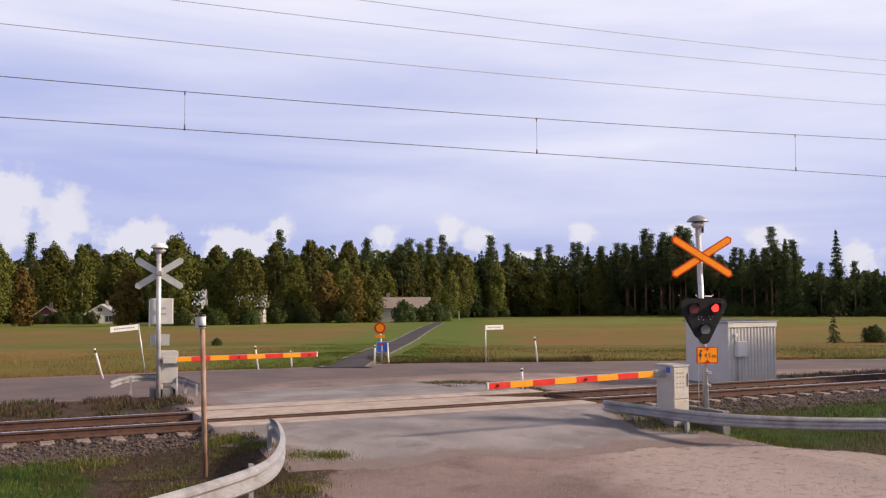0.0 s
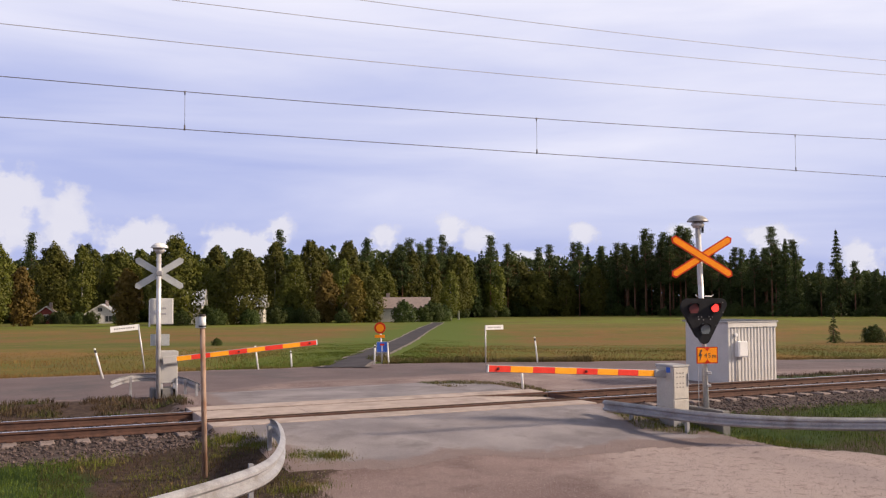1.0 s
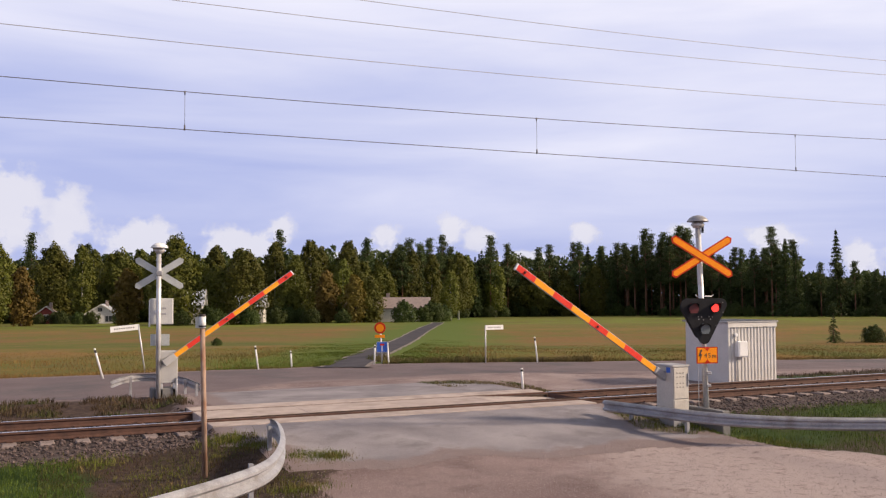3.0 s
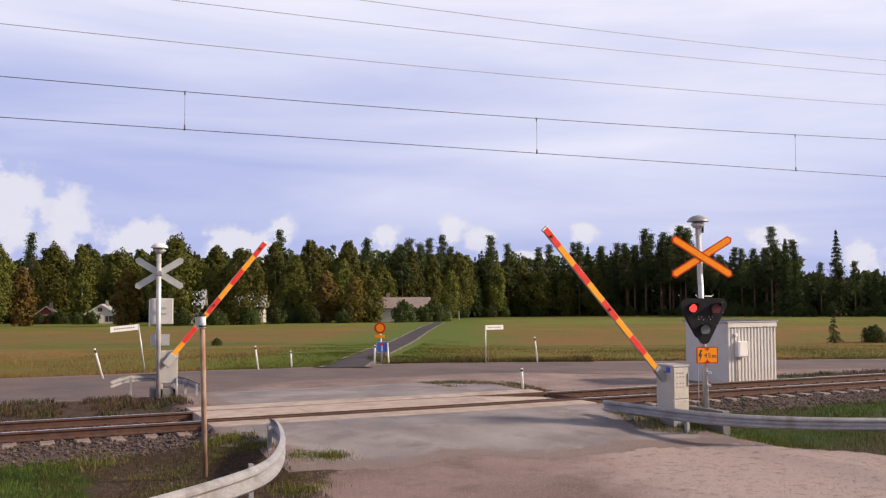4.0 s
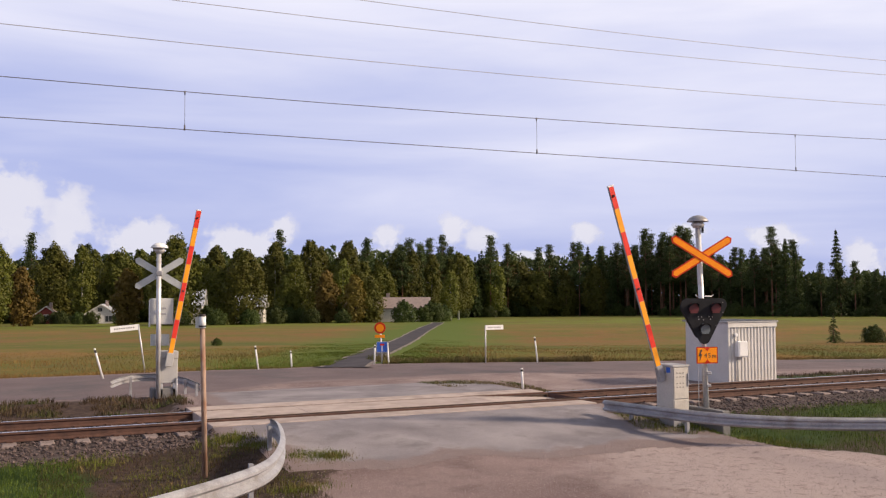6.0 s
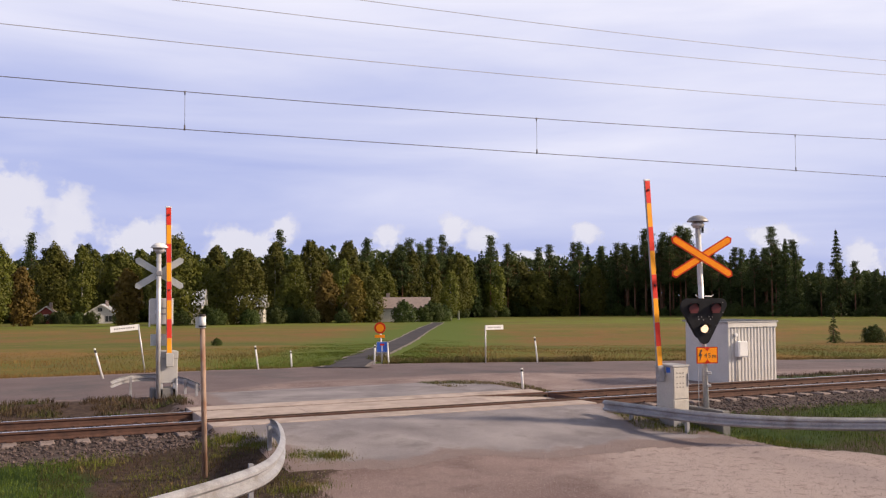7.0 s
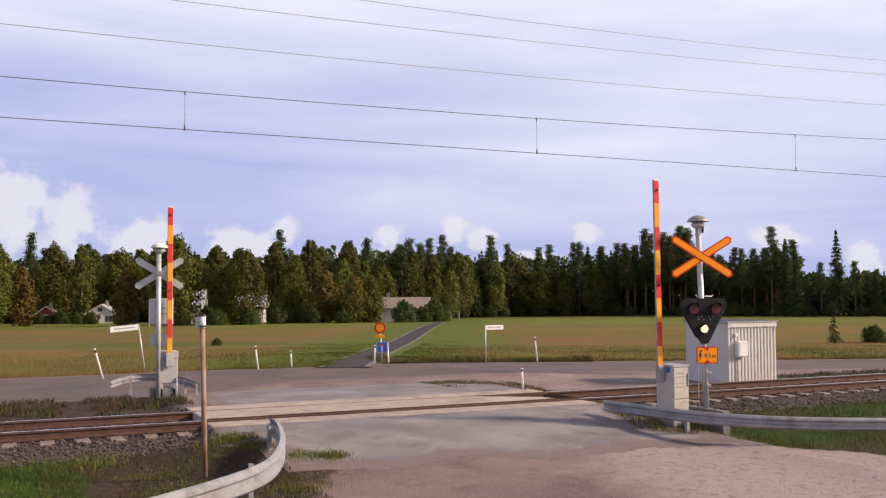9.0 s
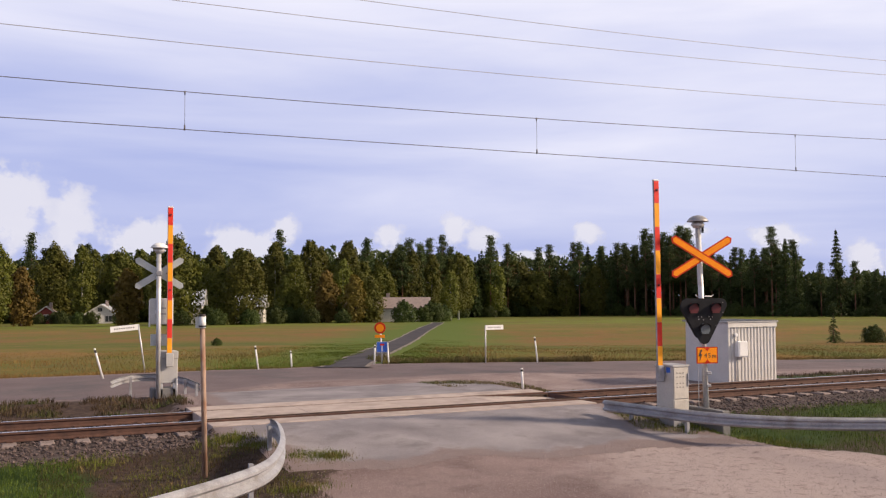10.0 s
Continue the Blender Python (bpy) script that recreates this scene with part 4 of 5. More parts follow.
delineator(2.9, 34.3, 1.05, -0.30)
delineator(8.65, 35.9, 0.90, -0.13)
delineator(10.1, 36.4, 0.65, -0.05, "short weathered edge post in the verge")
delineator(13.5, 36.2, 0.80, 0.02, "grey edge post at the lane mouth")
delineator(20.95, 35.8, 1.12, -0.14)
delineator(12.75, 22.6, 0.60, -0.03, "thin white stake beside the track")


def street_sign(u, v, tall, lean, out, label, tilt):
    s = thing("street_sign", label, "street sign", (u, v, height(u, v) - 0.05), 4, group="street name signs")
    part("pole", rod((0, 0, 0), (lean, 0, tall + 0.05), 0.03, n=10), M["pole"], s)
    pl = part("name_plate", box((0, -0.012, -0.10), (out, 0.012, 0.10), 0.006), M["white"], s, "white name plate", pose(lean, 0, tall - 0.05, 0, -tilt if out > 0 else tilt, 0))
    a, b = (0.12, out - 0.12) if out > 0 else (out + 0.12, -0.12)
    n = 9
    for i in range(n):
        lo = a + (b - a) * i / n
        part("character", box((lo, -0.016, -0.022), (lo + (b - a) / n * 0.72, -0.0125, 0.026)), M["lettering"], pl)


street_sign(4.6, 36.9, 1.85, -0.27, -1.0, "leaning white street name sign on a thin pole", -5)
street_sign(18.45, 35.9, 1.60, 0.0, 0.90, "white street name sign on a thin pole", 0)


def road_sign():
    s = thing("road_sign", "orange roundel over a blue dead end sign on a pole", "road sign", (13.9, 36.3, height(13.9, 36.3) - 0.24), -22)
    part("pole", rod((0, 0, -0.2), (-0.10, 0, 1.9), 0.032, n=10), M["pole"], s)
    part("pole", rod((0.27, -0.05, -0.2), (0.20, -0.05, 1.1), 0.030, n=10), M["white"], s)
    part("disc", lathe(((0.235, 0), (0.235, 0.008)), 28, axis="-Y"), M["signred"], s, "red rimmed roundel", (-0.11, -0.035, 1.72))
    part("disc_face", lathe(((0.16, 0), (0.16, 0.004)), 28, axis="-Y"), M["orange"], s, "", (-0.11, -0.046, 1.72))
    part("sub_plate", box((-0.32, -0.045, 1.32), (0.09, -0.035, 1.44), 0.004), M["orange"], s, "small orange plate")
    p = part("blue_plate", box((-0.25, -0.045, 0.72), (0.20, -0.035, 1.16), 0.01), M["white"], s, "blue dead end sign")
    part("plate_face", box((-0.235, -0.049, 0.735), (0.185, -0.0455, 1.145)), M["blue"], p)
    part("stem", box((-0.05, -0.053, 0.76), (0.0, -0.0495, 1.0)), M["white"], p)
    part("bar", box((-0.11, -0.053, 1.0), (0.06, -0.0495, 1.07)), M["red"], p)


road_sign()


def marker_pole():
    z = height(2.8, 14.72)
    s = thing("marker_pole", "rust-streaked pole with a small white box on top", "pole", (2.73, 14.72, z - 0.05))
    top = Vector((-0.055, 0.0, 2.35))
    part("shaft", rod((0, 0, 0), top, 0.043, 0.038, 14), M["rustpole"], s, "peeling white paint over rust")
    part("collar", rod(top - Vector((0, 0, 0.02)), top + Vector((0, 0, 0.16)), 0.052, 0.050, 14), M["white"], s)
    part("band", rod(top, top + Vector((0, 0, 0.02)), 0.056, 0.056, 14), M["black"], s)
    part("cap", lathe(((0.055, 0), (0.05, 0.02), (0.035, 0.035)), 14), M["ink"], s, at=top + Vector((0, 0, 0.16)))
    part("back_plate", box((-0.10, 0.02, -0.02), (-0.045, 0.05, 0.15), 0.005), M["paleback"], s, at=top)


marker_pole()


def equipment_shed():
    s = thing("equipment_shed", "pale ribbed steel equipment shed beside the railway", "shed", (20.55, 23.3, -0.52))
    w, d, h = 2.03, 2.1, 2.0
    part("body", box((0.03, 0.03, 0.0), (w - 0.03, d - 0.03, h), 0.01), M["shed"], s)
    rib = mesh_of(plate([(-0.05, 0.05), (-0.05, h - 0.06), (0.05, h - 0.06), (0.05, 0.05)], -0.030, 0.03, bevel=0.018), "rib", M["shed"])
    n = 15
    for i in range(n):
        ob = new("rib", rib)
        ob.parent = s
        ob.matrix_basis = Matrix.Translation((0.07 + (w - 0.14) * i / (n - 1), 0.03, 0))
    roof = part("roof", box((-0.05, -0.06, h), (w + 0.05, d + 0.05, h + 0.05), 0.012), M["greybox"], s, "flat grey roof sheet")
    for i in range(18):
        part("rib", box((0.0 + i * 0.115, -0.07, h + 0.045), (0.06 + i * 0.115, d, h + 0.065), 0.008), M["roofdark"], roof)
    part("fascia", box((0.0, -0.036, h - 0.15), (w, 0.02, h - 0.005), 0.006), M["shed"], s)
    part("plinth", box((-0.02, -0.02, -0.2), (w + 0.02, d + 0.02, 0.05), 0.01), M["block"], s)
    b = part("meter_box", box((0.28, -0.16, 0.92), (0.68, -0.0, 1.42), 0.02), M["white"], s, "white meter box")
    part("door", box((0.33, -0.172, 0.95), (0.67, -0.16, 1.40), 0.006), M["white"], b)
    part("conduit", rod((0.36, -0.04, 0.0), (0.36, -0.04, 0.92), 0.025, n=10), M["greybox"], s)
    part("lamp", lathe(((0.02, 0), (0.06, 0.03), (0.06, 0.08)), 12, axis="-Y"), M["white"], s, "small round wall lamp", (0.30, 0.0, 1.62))


equipment_shed()


# ---- houses ----
def house(name, label, at, turn, w, d, eave, ridge, wallm, roofm, windows):
    """Gabled house; the gable faces -y, w wide, d deep."""
    h = thing(name, label, "house", at, turn)
    bm = plate([(-w / 2, -0.5), (w / 2, -0.5), (w / 2, eave), (0, ridge), (-w / 2, eave)], 0, d)
    part("wall", bm, wallm, h)
    o = 0.4
    k = (ridge - eave) / (w / 2)
    for s in (-1, 1):
        poly = [(0, ridge + 0.02), (0, ridge + 0.20), (s * (w / 2 + o), eave - k * o + 0.20), (s * (w / 2 + o), eave - k * o + 0.02)]
        part("roof", plate(poly, -o, d + o), roofm, h)
        part("bargeboard", plate([(0, ridge - 0.02), (0, ridge + 0.22), (s * (w / 2 + o), eave - k * o + 0.22), (s * (w / 2 + o), eave - k * o - 0.02)], -o - 0.05, -o + 0.02), M["housewhite"], h)
    part("chimney", box((0.3, d * 0.5 - 0.3, ridge - 0.6), (0.9, d * 0.5 + 0.3, ridge + 0.9), 0.02), M["rooftile"], h)
    for x, z, ww, wh in windows:
        f = part("window", box((x - ww / 2 - 0.1, -0.05, z - wh / 2 - 0.1), (x + ww / 2 + 0.1, 0.02, z + wh / 2 + 0.1), 0.01), M["housewhite"], h)
        part("pane", box((x - ww / 2, -0.07, z - wh / 2), (x - 0.03, -0.052, z + wh / 2)), M["pane"], f)
        part("pane", box((x + 0.03, -0.07, z - wh / 2), (x + ww / 2, -0.052, z + wh / 2)), M["pane"], f)
    return h


house("house", "white wooden house with a low grey gable roof", (16.0, 196, height(16, 196) - 0.30), -12, 5.8, 8, 2.1, 3.9, M["housewhite"], M["roofmetal"], ((-0.2, 3.0, 0.8, 0.7), (1.4, 1.2, 1.2, 1.1), (-1.4, 1.2, 0.9, 1.1)))
house("outbuilding", "red wooden outbuilding with a white edged gable", (6.4, 208, height(6, 208)), -8, 4.2, 6, 1.8, 3.4, M["redwood"], M["rooftile"], ((0.0, 1.3, 0.8, 0.9),))
house("house", "low house with a brown tiled roof behind bushes", (66.3, 151, height(66, 151)), 68, 6.2, 14, 2.4, 4.0, M["housewhite"], M["rooftile"], ((0.0, 1.4, 1.2, 1.0),))
house("house", "house with a pale metal roof among the trees", (30.7, 168, height(32, 168)), 75, 6.5, 4.5, 3.4, 5.8, M["housewhite"], M["roofmetal"], ())
house("house", "small house with a pale metal roof among the trees", (42.6, 172, height(42, 172)), 70, 5.5, 5, 3.0, 4.8, M["housewhite"], M["roofmetal"], ())


# ---- trees ----
def leaf_mesh(name, centres, sizes, rng, material, flatten=0.0, out=None):
    """Small three-sided leaf clumps; out: the way that each one faces, roughly."""
    n = len(centres)
    c = np.asarray(centres)
    nrm = rng.normal(size=(n, 3))
    nrm[:, 2] *= 1 + flatten
    nrm /= np.linalg.norm(nrm, axis=1)[:, None]
    if out is not None:
        nrm = nrm * 0.75 + out
    a = np.cross(nrm, rng.normal(size=(n, 3)))
    a /= np.linalg.norm(a, axis=1)[:, None] + 1e-9
    b = np.cross(nrm, a)
    b /= np.linalg.norm(b, axis=1)[:, None] + 1e-9
    s = np.asarray(sizes)[:, None]
    pts = np.stack([c - a * s, c + a * s * 0.5 - b * s * 0.72, c + a * s * 0.6 + b * s * 0.72], 1).reshape(-1, 3)
    me = bpy.data.meshes.new(name)
    me.from_pydata(pts.tolist(), [], np.arange(3 * n).reshape(-1, 3).tolist())
    me.materials.append(material)
    return me


def trunk_mesh(h, r, rng, limbs, reach, low):
    bm = rod((0, 0, -0.6), (0, 0, h), r, r * 0.15, 7)
    for i in range(limbs):
        z = h * (low + (0.92 - low) * i / max(1, limbs))
        a = rng.uniform(0, 6.28)
        ln = reach * (1 - 0.6 * i / limbs)
        rod((0, 0, z), (math.cos(a) * ln, math.sin(a) * ln, z + ln * 0.55), r * 0.30, r * 0.05, 5, bm)
    return bm


def broadleaf(name, label, h, spread, low, count, leafm, barkm, seed, size=0.235, lumps=56):
    rng = np.random.default_rng(seed)
    t = thing(name, label, "tree", (0, 0, -500))
    part("trunk", trunk_mesh(h * 0.9, h * 0.014 + 0.03, rng, 9, spread * 0.8, low), barkm, t)
    def girth(f):
        return spread * (math.sin(math.pi * min(1, 0.13 + 0.84 * f)) ** 0.75)

    cs, ss, out = [], [], []
    count *= 2
    k = count // lumps
    for i in range(lumps):
        f = (i + rng.random()) / lumps
        w = girth(f) * rng.uniform(0.45, 0.92)
        a = i * 2.4 + rng.uniform(-0.6, 0.6)
        rad = spread * rng.uniform(0.22, 0.40) * (1.15 - 0.6 * f)
        d = rng.normal(size=(k, 3))
        d /= np.linalg.norm(d, axis=1)[:, None]
        out.append(d * 0.8 + np.array([0.5 * math.cos(a), 0.5 * math.sin(a), 0.25]))
        d = d * (rng.random((k, 1)) ** 0.4) * rad
        d[:, 2] *= 1.25
        cs.append(np.array([w * math.cos(a), w * math.sin(a), h * (low + (0.97 - low) * f)]) + d)
        ss.append(rng.uniform(0.6, 1.25, k) * size)
    fill = count // 3
    f = rng.random(fill)
    g = np.array([girth(x) for x in f]) * rng.random(fill) ** 0.5 * 0.9
    a = rng.uniform(0, 6.28, fill)
    cs.append(np.stack([g * np.cos(a), g * np.sin(a), h * (low + (0.97 - low) * f)], 1))
    ss.append(rng.uniform(0.7, 1.3, fill) * size)
    out.append(np.stack([np.cos(a), np.sin(a), 0 * a + 0.3], 1))
    cs = np.concatenate(cs)
    cs[:, 2] = np.maximum(cs[:, 2], 0.1)
    ob = new("crown", leaf_mesh("crown", cs, np.concatenate(ss), rng, leafm, 0.0, np.concatenate(out)))
    ob.parent = t
    return t


def spruce(name, label, h, spread, count, leafm, seed, low=0.06, clump=1.0):
    rng = np.random.default_rng(seed)
    t = thing(name, label, "tree", (0, 0, -500))
    part("trunk", trunk_mesh(h, h * 0.011 + 0.03, rng, 4, 0.4, 0.4), M["bark"], t)
    cs, ss = [], []
    tiers = max(16, int(h * 2.7))
    per = max(4, 2 * count // (tiers * 9))
    for i in range(tiers):
        f = low + (1 - low) * min(0.99, (i + rng.uniform(-0.4, 0.4)) / tiers)
        reach = spread * (1 - f) ** 0.9 * rng.uniform(0.8, 1.15) + 0.05
        for k in range(9):
            a = rng.uniform(0, 6.28)
            ln = reach * rng.uniform(0.6, 1.1)
            s = rng.random(per) ** 0.7
            p = np.stack([np.cos(a) * ln * s, np.sin(a) * ln * s, f * h - 0.42 * ln * s ** 1.5 + 0.1 * ln], 1)
            p += rng.normal(size=p.shape) * (0.05 + 0.05 * ln) * clump
            cs.append(p)
            ss.append(rng.uniform(0.16, 0.30, per) * (1.15 - 0.65 * f) * clump)
    ob = new("crown", leaf_mesh("crown", np.concatenate(cs), np.concatenate(ss), rng, leafm, 0.6))
    ob.parent = t
    return t


def pine(name, label, h, spread, count, seed):
    rng = np.random.default_rng(seed)
    t = thing(name, label, "tree", (0, 0, -500))
    part("trunk", trunk_mesh(h * 0.95, h * 0.011 + 0.04, rng, 10, spread, 0.55), M["pinebark"], t)
    cs, ss = [], []
    for i in range(34):
        f = 0.42 + 0.58 * (i + rng.random()) / 34
        a = rng.uniform(0, 6.28)
        w = spread * rng.uniform(0.15, 0.9) * min(1, 1.9 * (1.04 - f)) 
        k = count // 17
        d = rng.normal(size=(k, 3)) * np.array([0.40, 0.40, 0.17]) * spread * (0.55 - 0.3 * (f - 0.42))
        cs.append(np.array([w * math.cos(a), w * math.sin(a), h * f]) + d)
        ss.append(rng.uniform(0.14, 0.27, k) * (1.2 - 0.5 * f))
    ob = new("crown", leaf_mesh("crown", np.concatenate(cs), np.concatenate(ss), rng, M["pine"], 0.5))
    ob.parent = t
    return t


KINDS = dict(
    birch=[broadleaf("birch_tree", "birch with yellowing green leaves at the wood's edge", 12, 2.8, 0.14, 2000, M["birchleaf"], M["birchbark"], 11), broadleaf("birch_tree", "slender birch with green leaves", 14, 2.7, 0.16, 2100, M["leaf"], M["birchbark"], 12)],
    leaf=[broadleaf("broadleaf_tree", "broad green deciduous tree at the wood's edge", 11, 4.1, 0.04, 2700, M["leaf"], M["bark"], 21), broadleaf("broadleaf_tree", "rounded olive green deciduous tree", 9, 3.6, 0.04, 2300, M["birchleaf"], M["bark"], 22)],
    gold=[broadleaf("autumn_tree", "small tree with golden brown autumn leaves", 8, 2.1, 0.06, 1600, M["autumn"], M["bark"], 31)],
    spruce=[spruce("spruce_tree", "dark green spruce at the wood's edge", 15, 2.9, 2600, M["needle"], 41), spruce("spruce_tree", "tall dark green spruce in the wood", 17, 3.1, 2900, M["needle"], 42)],
    pine=[pine("pine_tree", "tall pine with a bare reddish trunk", 17, 2.5, 1900, 51), pine("pine_tree", "tall pine with a bare reddish trunk", 15, 2.3, 1700, 52)],
    bush=[broadleaf("bush", "dense green bush below the trees", 2.2, 1.8, 0.0, 1200, M["bush"], M["bark"], 61, 0.115, 26)],
)
SMALL = spruce("spruce_sapling", "small young spruce alone in the field", 2.5, 0.78, 3000, M["needle"], 71, 0.02, 0.2)


HIGH = (1.10, 1.12, 1.16, 1.12, 1.08, 1.08, 1.06, 1.08, 1.12, 1.15, 1.10, 0.88, 0.60, 0.5, 0.45)


def plant(kind, u, v, h=None, rng=random, grow=1.0):
    src = rng.choice(KINDS[kind])
    s = rng.uniform(0.82, 1.08) * grow
    if h:
        base = {"birch_tree": 13, "broadleaf_tree": 10, "autumn_tree": 8, "spruce_tree": 16.5, "pine_tree": 16, "bush": 2.2}[src.name.split(".")[0]]
        s = h / base
    m = Matrix.Translation((u, v, height(u, v) - 0.05)) @ Matrix.Rotation(rng.uniform(0, 6.28), 4, "Z")
    c = copy_thing(src, m)
    c.scale = (s * rng.uniform(0.9, 1.1), s * rng.uniform(0.9, 1.1), s)
    return tagged(c, group="wood edge trees" if kind != "bush" else "bushes")


EDGE = ((-75, 190), (-30, 218), (-8, 226), (10, 232), (25, 214), (42, 186), (58, 178), (75, 180), (93, 190), (112, 198), (130, 186), (134, 160), (130, 128), (136, 104), (150, 80), (200, 60))
# the kinds that grow along each stretch of the edge
MIX = ("birch leaf birch leaf", "leaf birch birch leaf", "birch leaf leaf birch", "leaf birch gold leaf", "leaf birch leaf", "birch leaf birch", "birch birch leaf pine", "birch leaf spruce pine", "pine spruce birch", "pine pine spruce leaf", "pine pine spruce", "pine spruce pine", "pine spruce spruce", "spruce spruce pine birch", "spruce leaf")


def wood():
    rng = random.Random(3)
    for k, ((a0, b0), (a1, b1)) in enumerate(zip(EDGE, EDGE[1:])):
        ln = math.hypot(a1 - a0, b1 - b0)
        kinds = MIX[min(k, len(MIX) - 1)].split()
        mid = Vector((a0 + a1, b0 + b1)).normalized()
        nx, ny = mid
        for row, (depth, gap) in enumerate(((1, 3.6), (6, 3.6), (12, 3.8))):
            for i in range(int(ln / gap) + 1):
                f = (i + rng.uniform(-0.35, 0.35)) * gap / ln
                off = depth + rng.uniform(-2.5, 2.5)
                u, v = a0 + (a1 - a0) * f + nx * off, b0 + (b1 - b0) * f + ny * off
                kind = rng.choice(kinds if row < 2 else ["spruce", "spruce", kinds[0], kinds[1], "pine"])
                plant(kind, u, v, None, rng, HIGH[k] * (0.86 if kind == "spruce" else 1.0))
                if row == 0 and rng.random() < 0.85:
                    plant("bush", u - nx * 2 + rng.uniform(-2, 2), v - ny * 2 + rng.uniform(-1, 1), rng.uniform(1.2, 2.8), rng)


wood()


def far_woods():
    """The dense, uncountable inside of the wood behind its edge."""
    rng = np.random.default_rng(17)
    cs, ss = [], []
    for k, ((a0, b0), (a1, b1)) in enumerate(zip(EDGE, EDGE[1:])):
        ln = math.hypot(a1 - a0, b1 - b0)
        mid = Vector((a0 + a1, b0 + b1)).normalized()
        nx, ny = mid
        n = int(ln * 330)
        f, off = rng.uniform(-0.06, 1.06, n), rng.uniform(10, 34, n)
        top = 13.0 * HIGH[k] * (1 + 0.22 * np.array([noise.noise((x * ln * 0.21, k * 9.1, 0)) for x in f]))
        z = top * rng.random(n) ** 1.1
        u, v = a0 + (a1 - a0) * f + nx * off, b0 + (b1 - b0) * f + ny * off
        cs.append(np.stack([u, v, z + np.array([height(x, y) for x, y in zip(u, v)])], 1))
        ss.append(rng.uniform(0.40, 0.75, n))
    me = leaf_mesh("far_woods", np.concatenate(cs), np.concatenate(ss), rng, M["needle"])
    tagged(new("far_woods", me), "dense dark mixed wood behind the field", "wood", kind="stuff")


far_woods()


def grove():
    """Trees that stand out before the wood, by the houses and the lane."""
    rng = random.Random(8)
    for kind, u, v, h in (("leaf", 33.8, 150, 10.8), ("leaf", 23.7, 154, 12.8), ("gold", 17.0, 160, 9.2), ("leaf", 43.8, 160, 9), ("birch", 45, 160, 11),
                          ("gold", 49, 155, 9), ("birch", 53, 158, 12), ("leaf", 57, 160, 8), ("leaf", 55, 150, 8.5), ("gold", 52, 149, 8), ("birch", 74, 158, 10), ("birch", 79, 165, 12), ("leaf", -5, 152, 11), ("leaf", -11, 154, 11.5), ("birch", -2.5, 168, 13), ("birch", -15, 158, 12.5), ("leaf", -19, 154, 12), ("gold", 1.5, 175, 10), ("birch", 13, 205, 15), ("leaf", 21, 214, 14), ("birch", 28, 208, 15), ("leaf", 8, 216, 15),
                          ("spruce", 131.5, 121, 15), ("spruce", 130.5, 132, 16), ("pine", 131, 136, 16), ("spruce", 130, 129, 14), ("bush", 58.5, 143, 3.4), ("bush", 64, 144, 3.2), ("bush", 66, 145, 2.8), ("bush", 11.5, 190, 2.2), ("bush", 5.0, 200, 2.0), ("bush", 8.2, 200, 2.4), ("bush", 19, 190, 2.2), ("bush", 9, 198, 2.4), ("bush", 24, 150, 2.4), ("bush", 29, 147, 2.2), ("bush", 34, 147, 2.4), ("bush", 39, 150, 2.6), ("bush", 45, 150, 2.4), ("bush", 49, 146, 2.2),
                          ("bush", 66, 57, 1.4), ("bush", 68, 56, 1.3), ("bush", 12.2, 62, 0.5), ("bush", 41.2, 158, 2.8), ("bush", 43.2, 158, 2.8), ("bush", 45.0, 157, 2.4), ("bush", 29.4, 157, 2.8), ("bush", 31.0, 157, 2.4), ("bush", 13.4, 185, 2.3), ("bush", 62.2, 143, 2.6)):
        plant(kind, u, v, h, rng)
    copy_thing(SMALL, pose(62.5, 58, height(62, 58)))


grove()
for group_ in (*KINDS.values(), [SMALL]):
    for source in group_:
        for o in (*source.children_recursive, source):
            bpy.data.objects.remove(o)


# ---- grass and weeds ----
def blades(name, count, spot, tall, wide, material, label, seed):
    rng = np.random.default_rng(seed)
    co = np.zeros((count, 5, 3))
    for i in range(count):
        u, v, k = spot(rng)
        z = height(u, v) - 0.02
        h = tall * k * rng.uniform(0.5, 1.3)
        a, b = rng.uniform(0, 6.28), rng.uniform(0, 6.28)
        l = h * rng.uniform(0.1, 0.55)
        dx, dy = math.cos(a) * wide / 2, math.sin(a) * wide / 2
        lx, ly = math.cos(b) * l, math.sin(b) * l
        co[i] = ((u - dx, v - dy, z), (u + dx, v + dy, z), (u + dx * 0.7 + lx * 0.4, v + dy * 0.7 + ly * 0.4, z + h * 0.6), (u - dx * 0.7 + lx * 0.4, v - dy * 0.7 + ly * 0.4, z + h * 0.6), (u + lx, v + ly, z + h))
    faces = []
    for i in range(count):
        k = 5 * i
        faces += [(k, k + 1, k + 2, k + 3), (k + 3, k + 2, k + 4)]
    me = bpy.data.meshes.new(name)
    me.from_pydata(co.reshape(-1, 3).tolist(), [], faces)
    me.materials.append(material)
    return tagged(new(name, me), label, "grass", kind="stuff")


def verge_spot(rng):
    while True:
        if rng.random() < 0.5:
            u, v = rng.uniform(-9, 4.2), rng.uniform(10, 17.1)
        else:
            u, v = rng.uniform(11.5, 32), rng.uniform(9.5, 17.0)
        if u < 8 and soil_amount(u, v) > rng.random():
            continue
        if grass_amount(u, v) > (0.75 if u < 8 else 0.45) and noise.noise((u * 0.8, v * 0.8, 3)) > (-0.7 if u < 1.0 or u > 8 else 0.12):
            return u, v, 0.7 + 0.5 * noise.noise((u * 0.5, v * 0.5, 9))


blades("grass", 110000, verge_spot, 0.14, 0.008, M["grass"], "green verge grass with dry patches", 1)


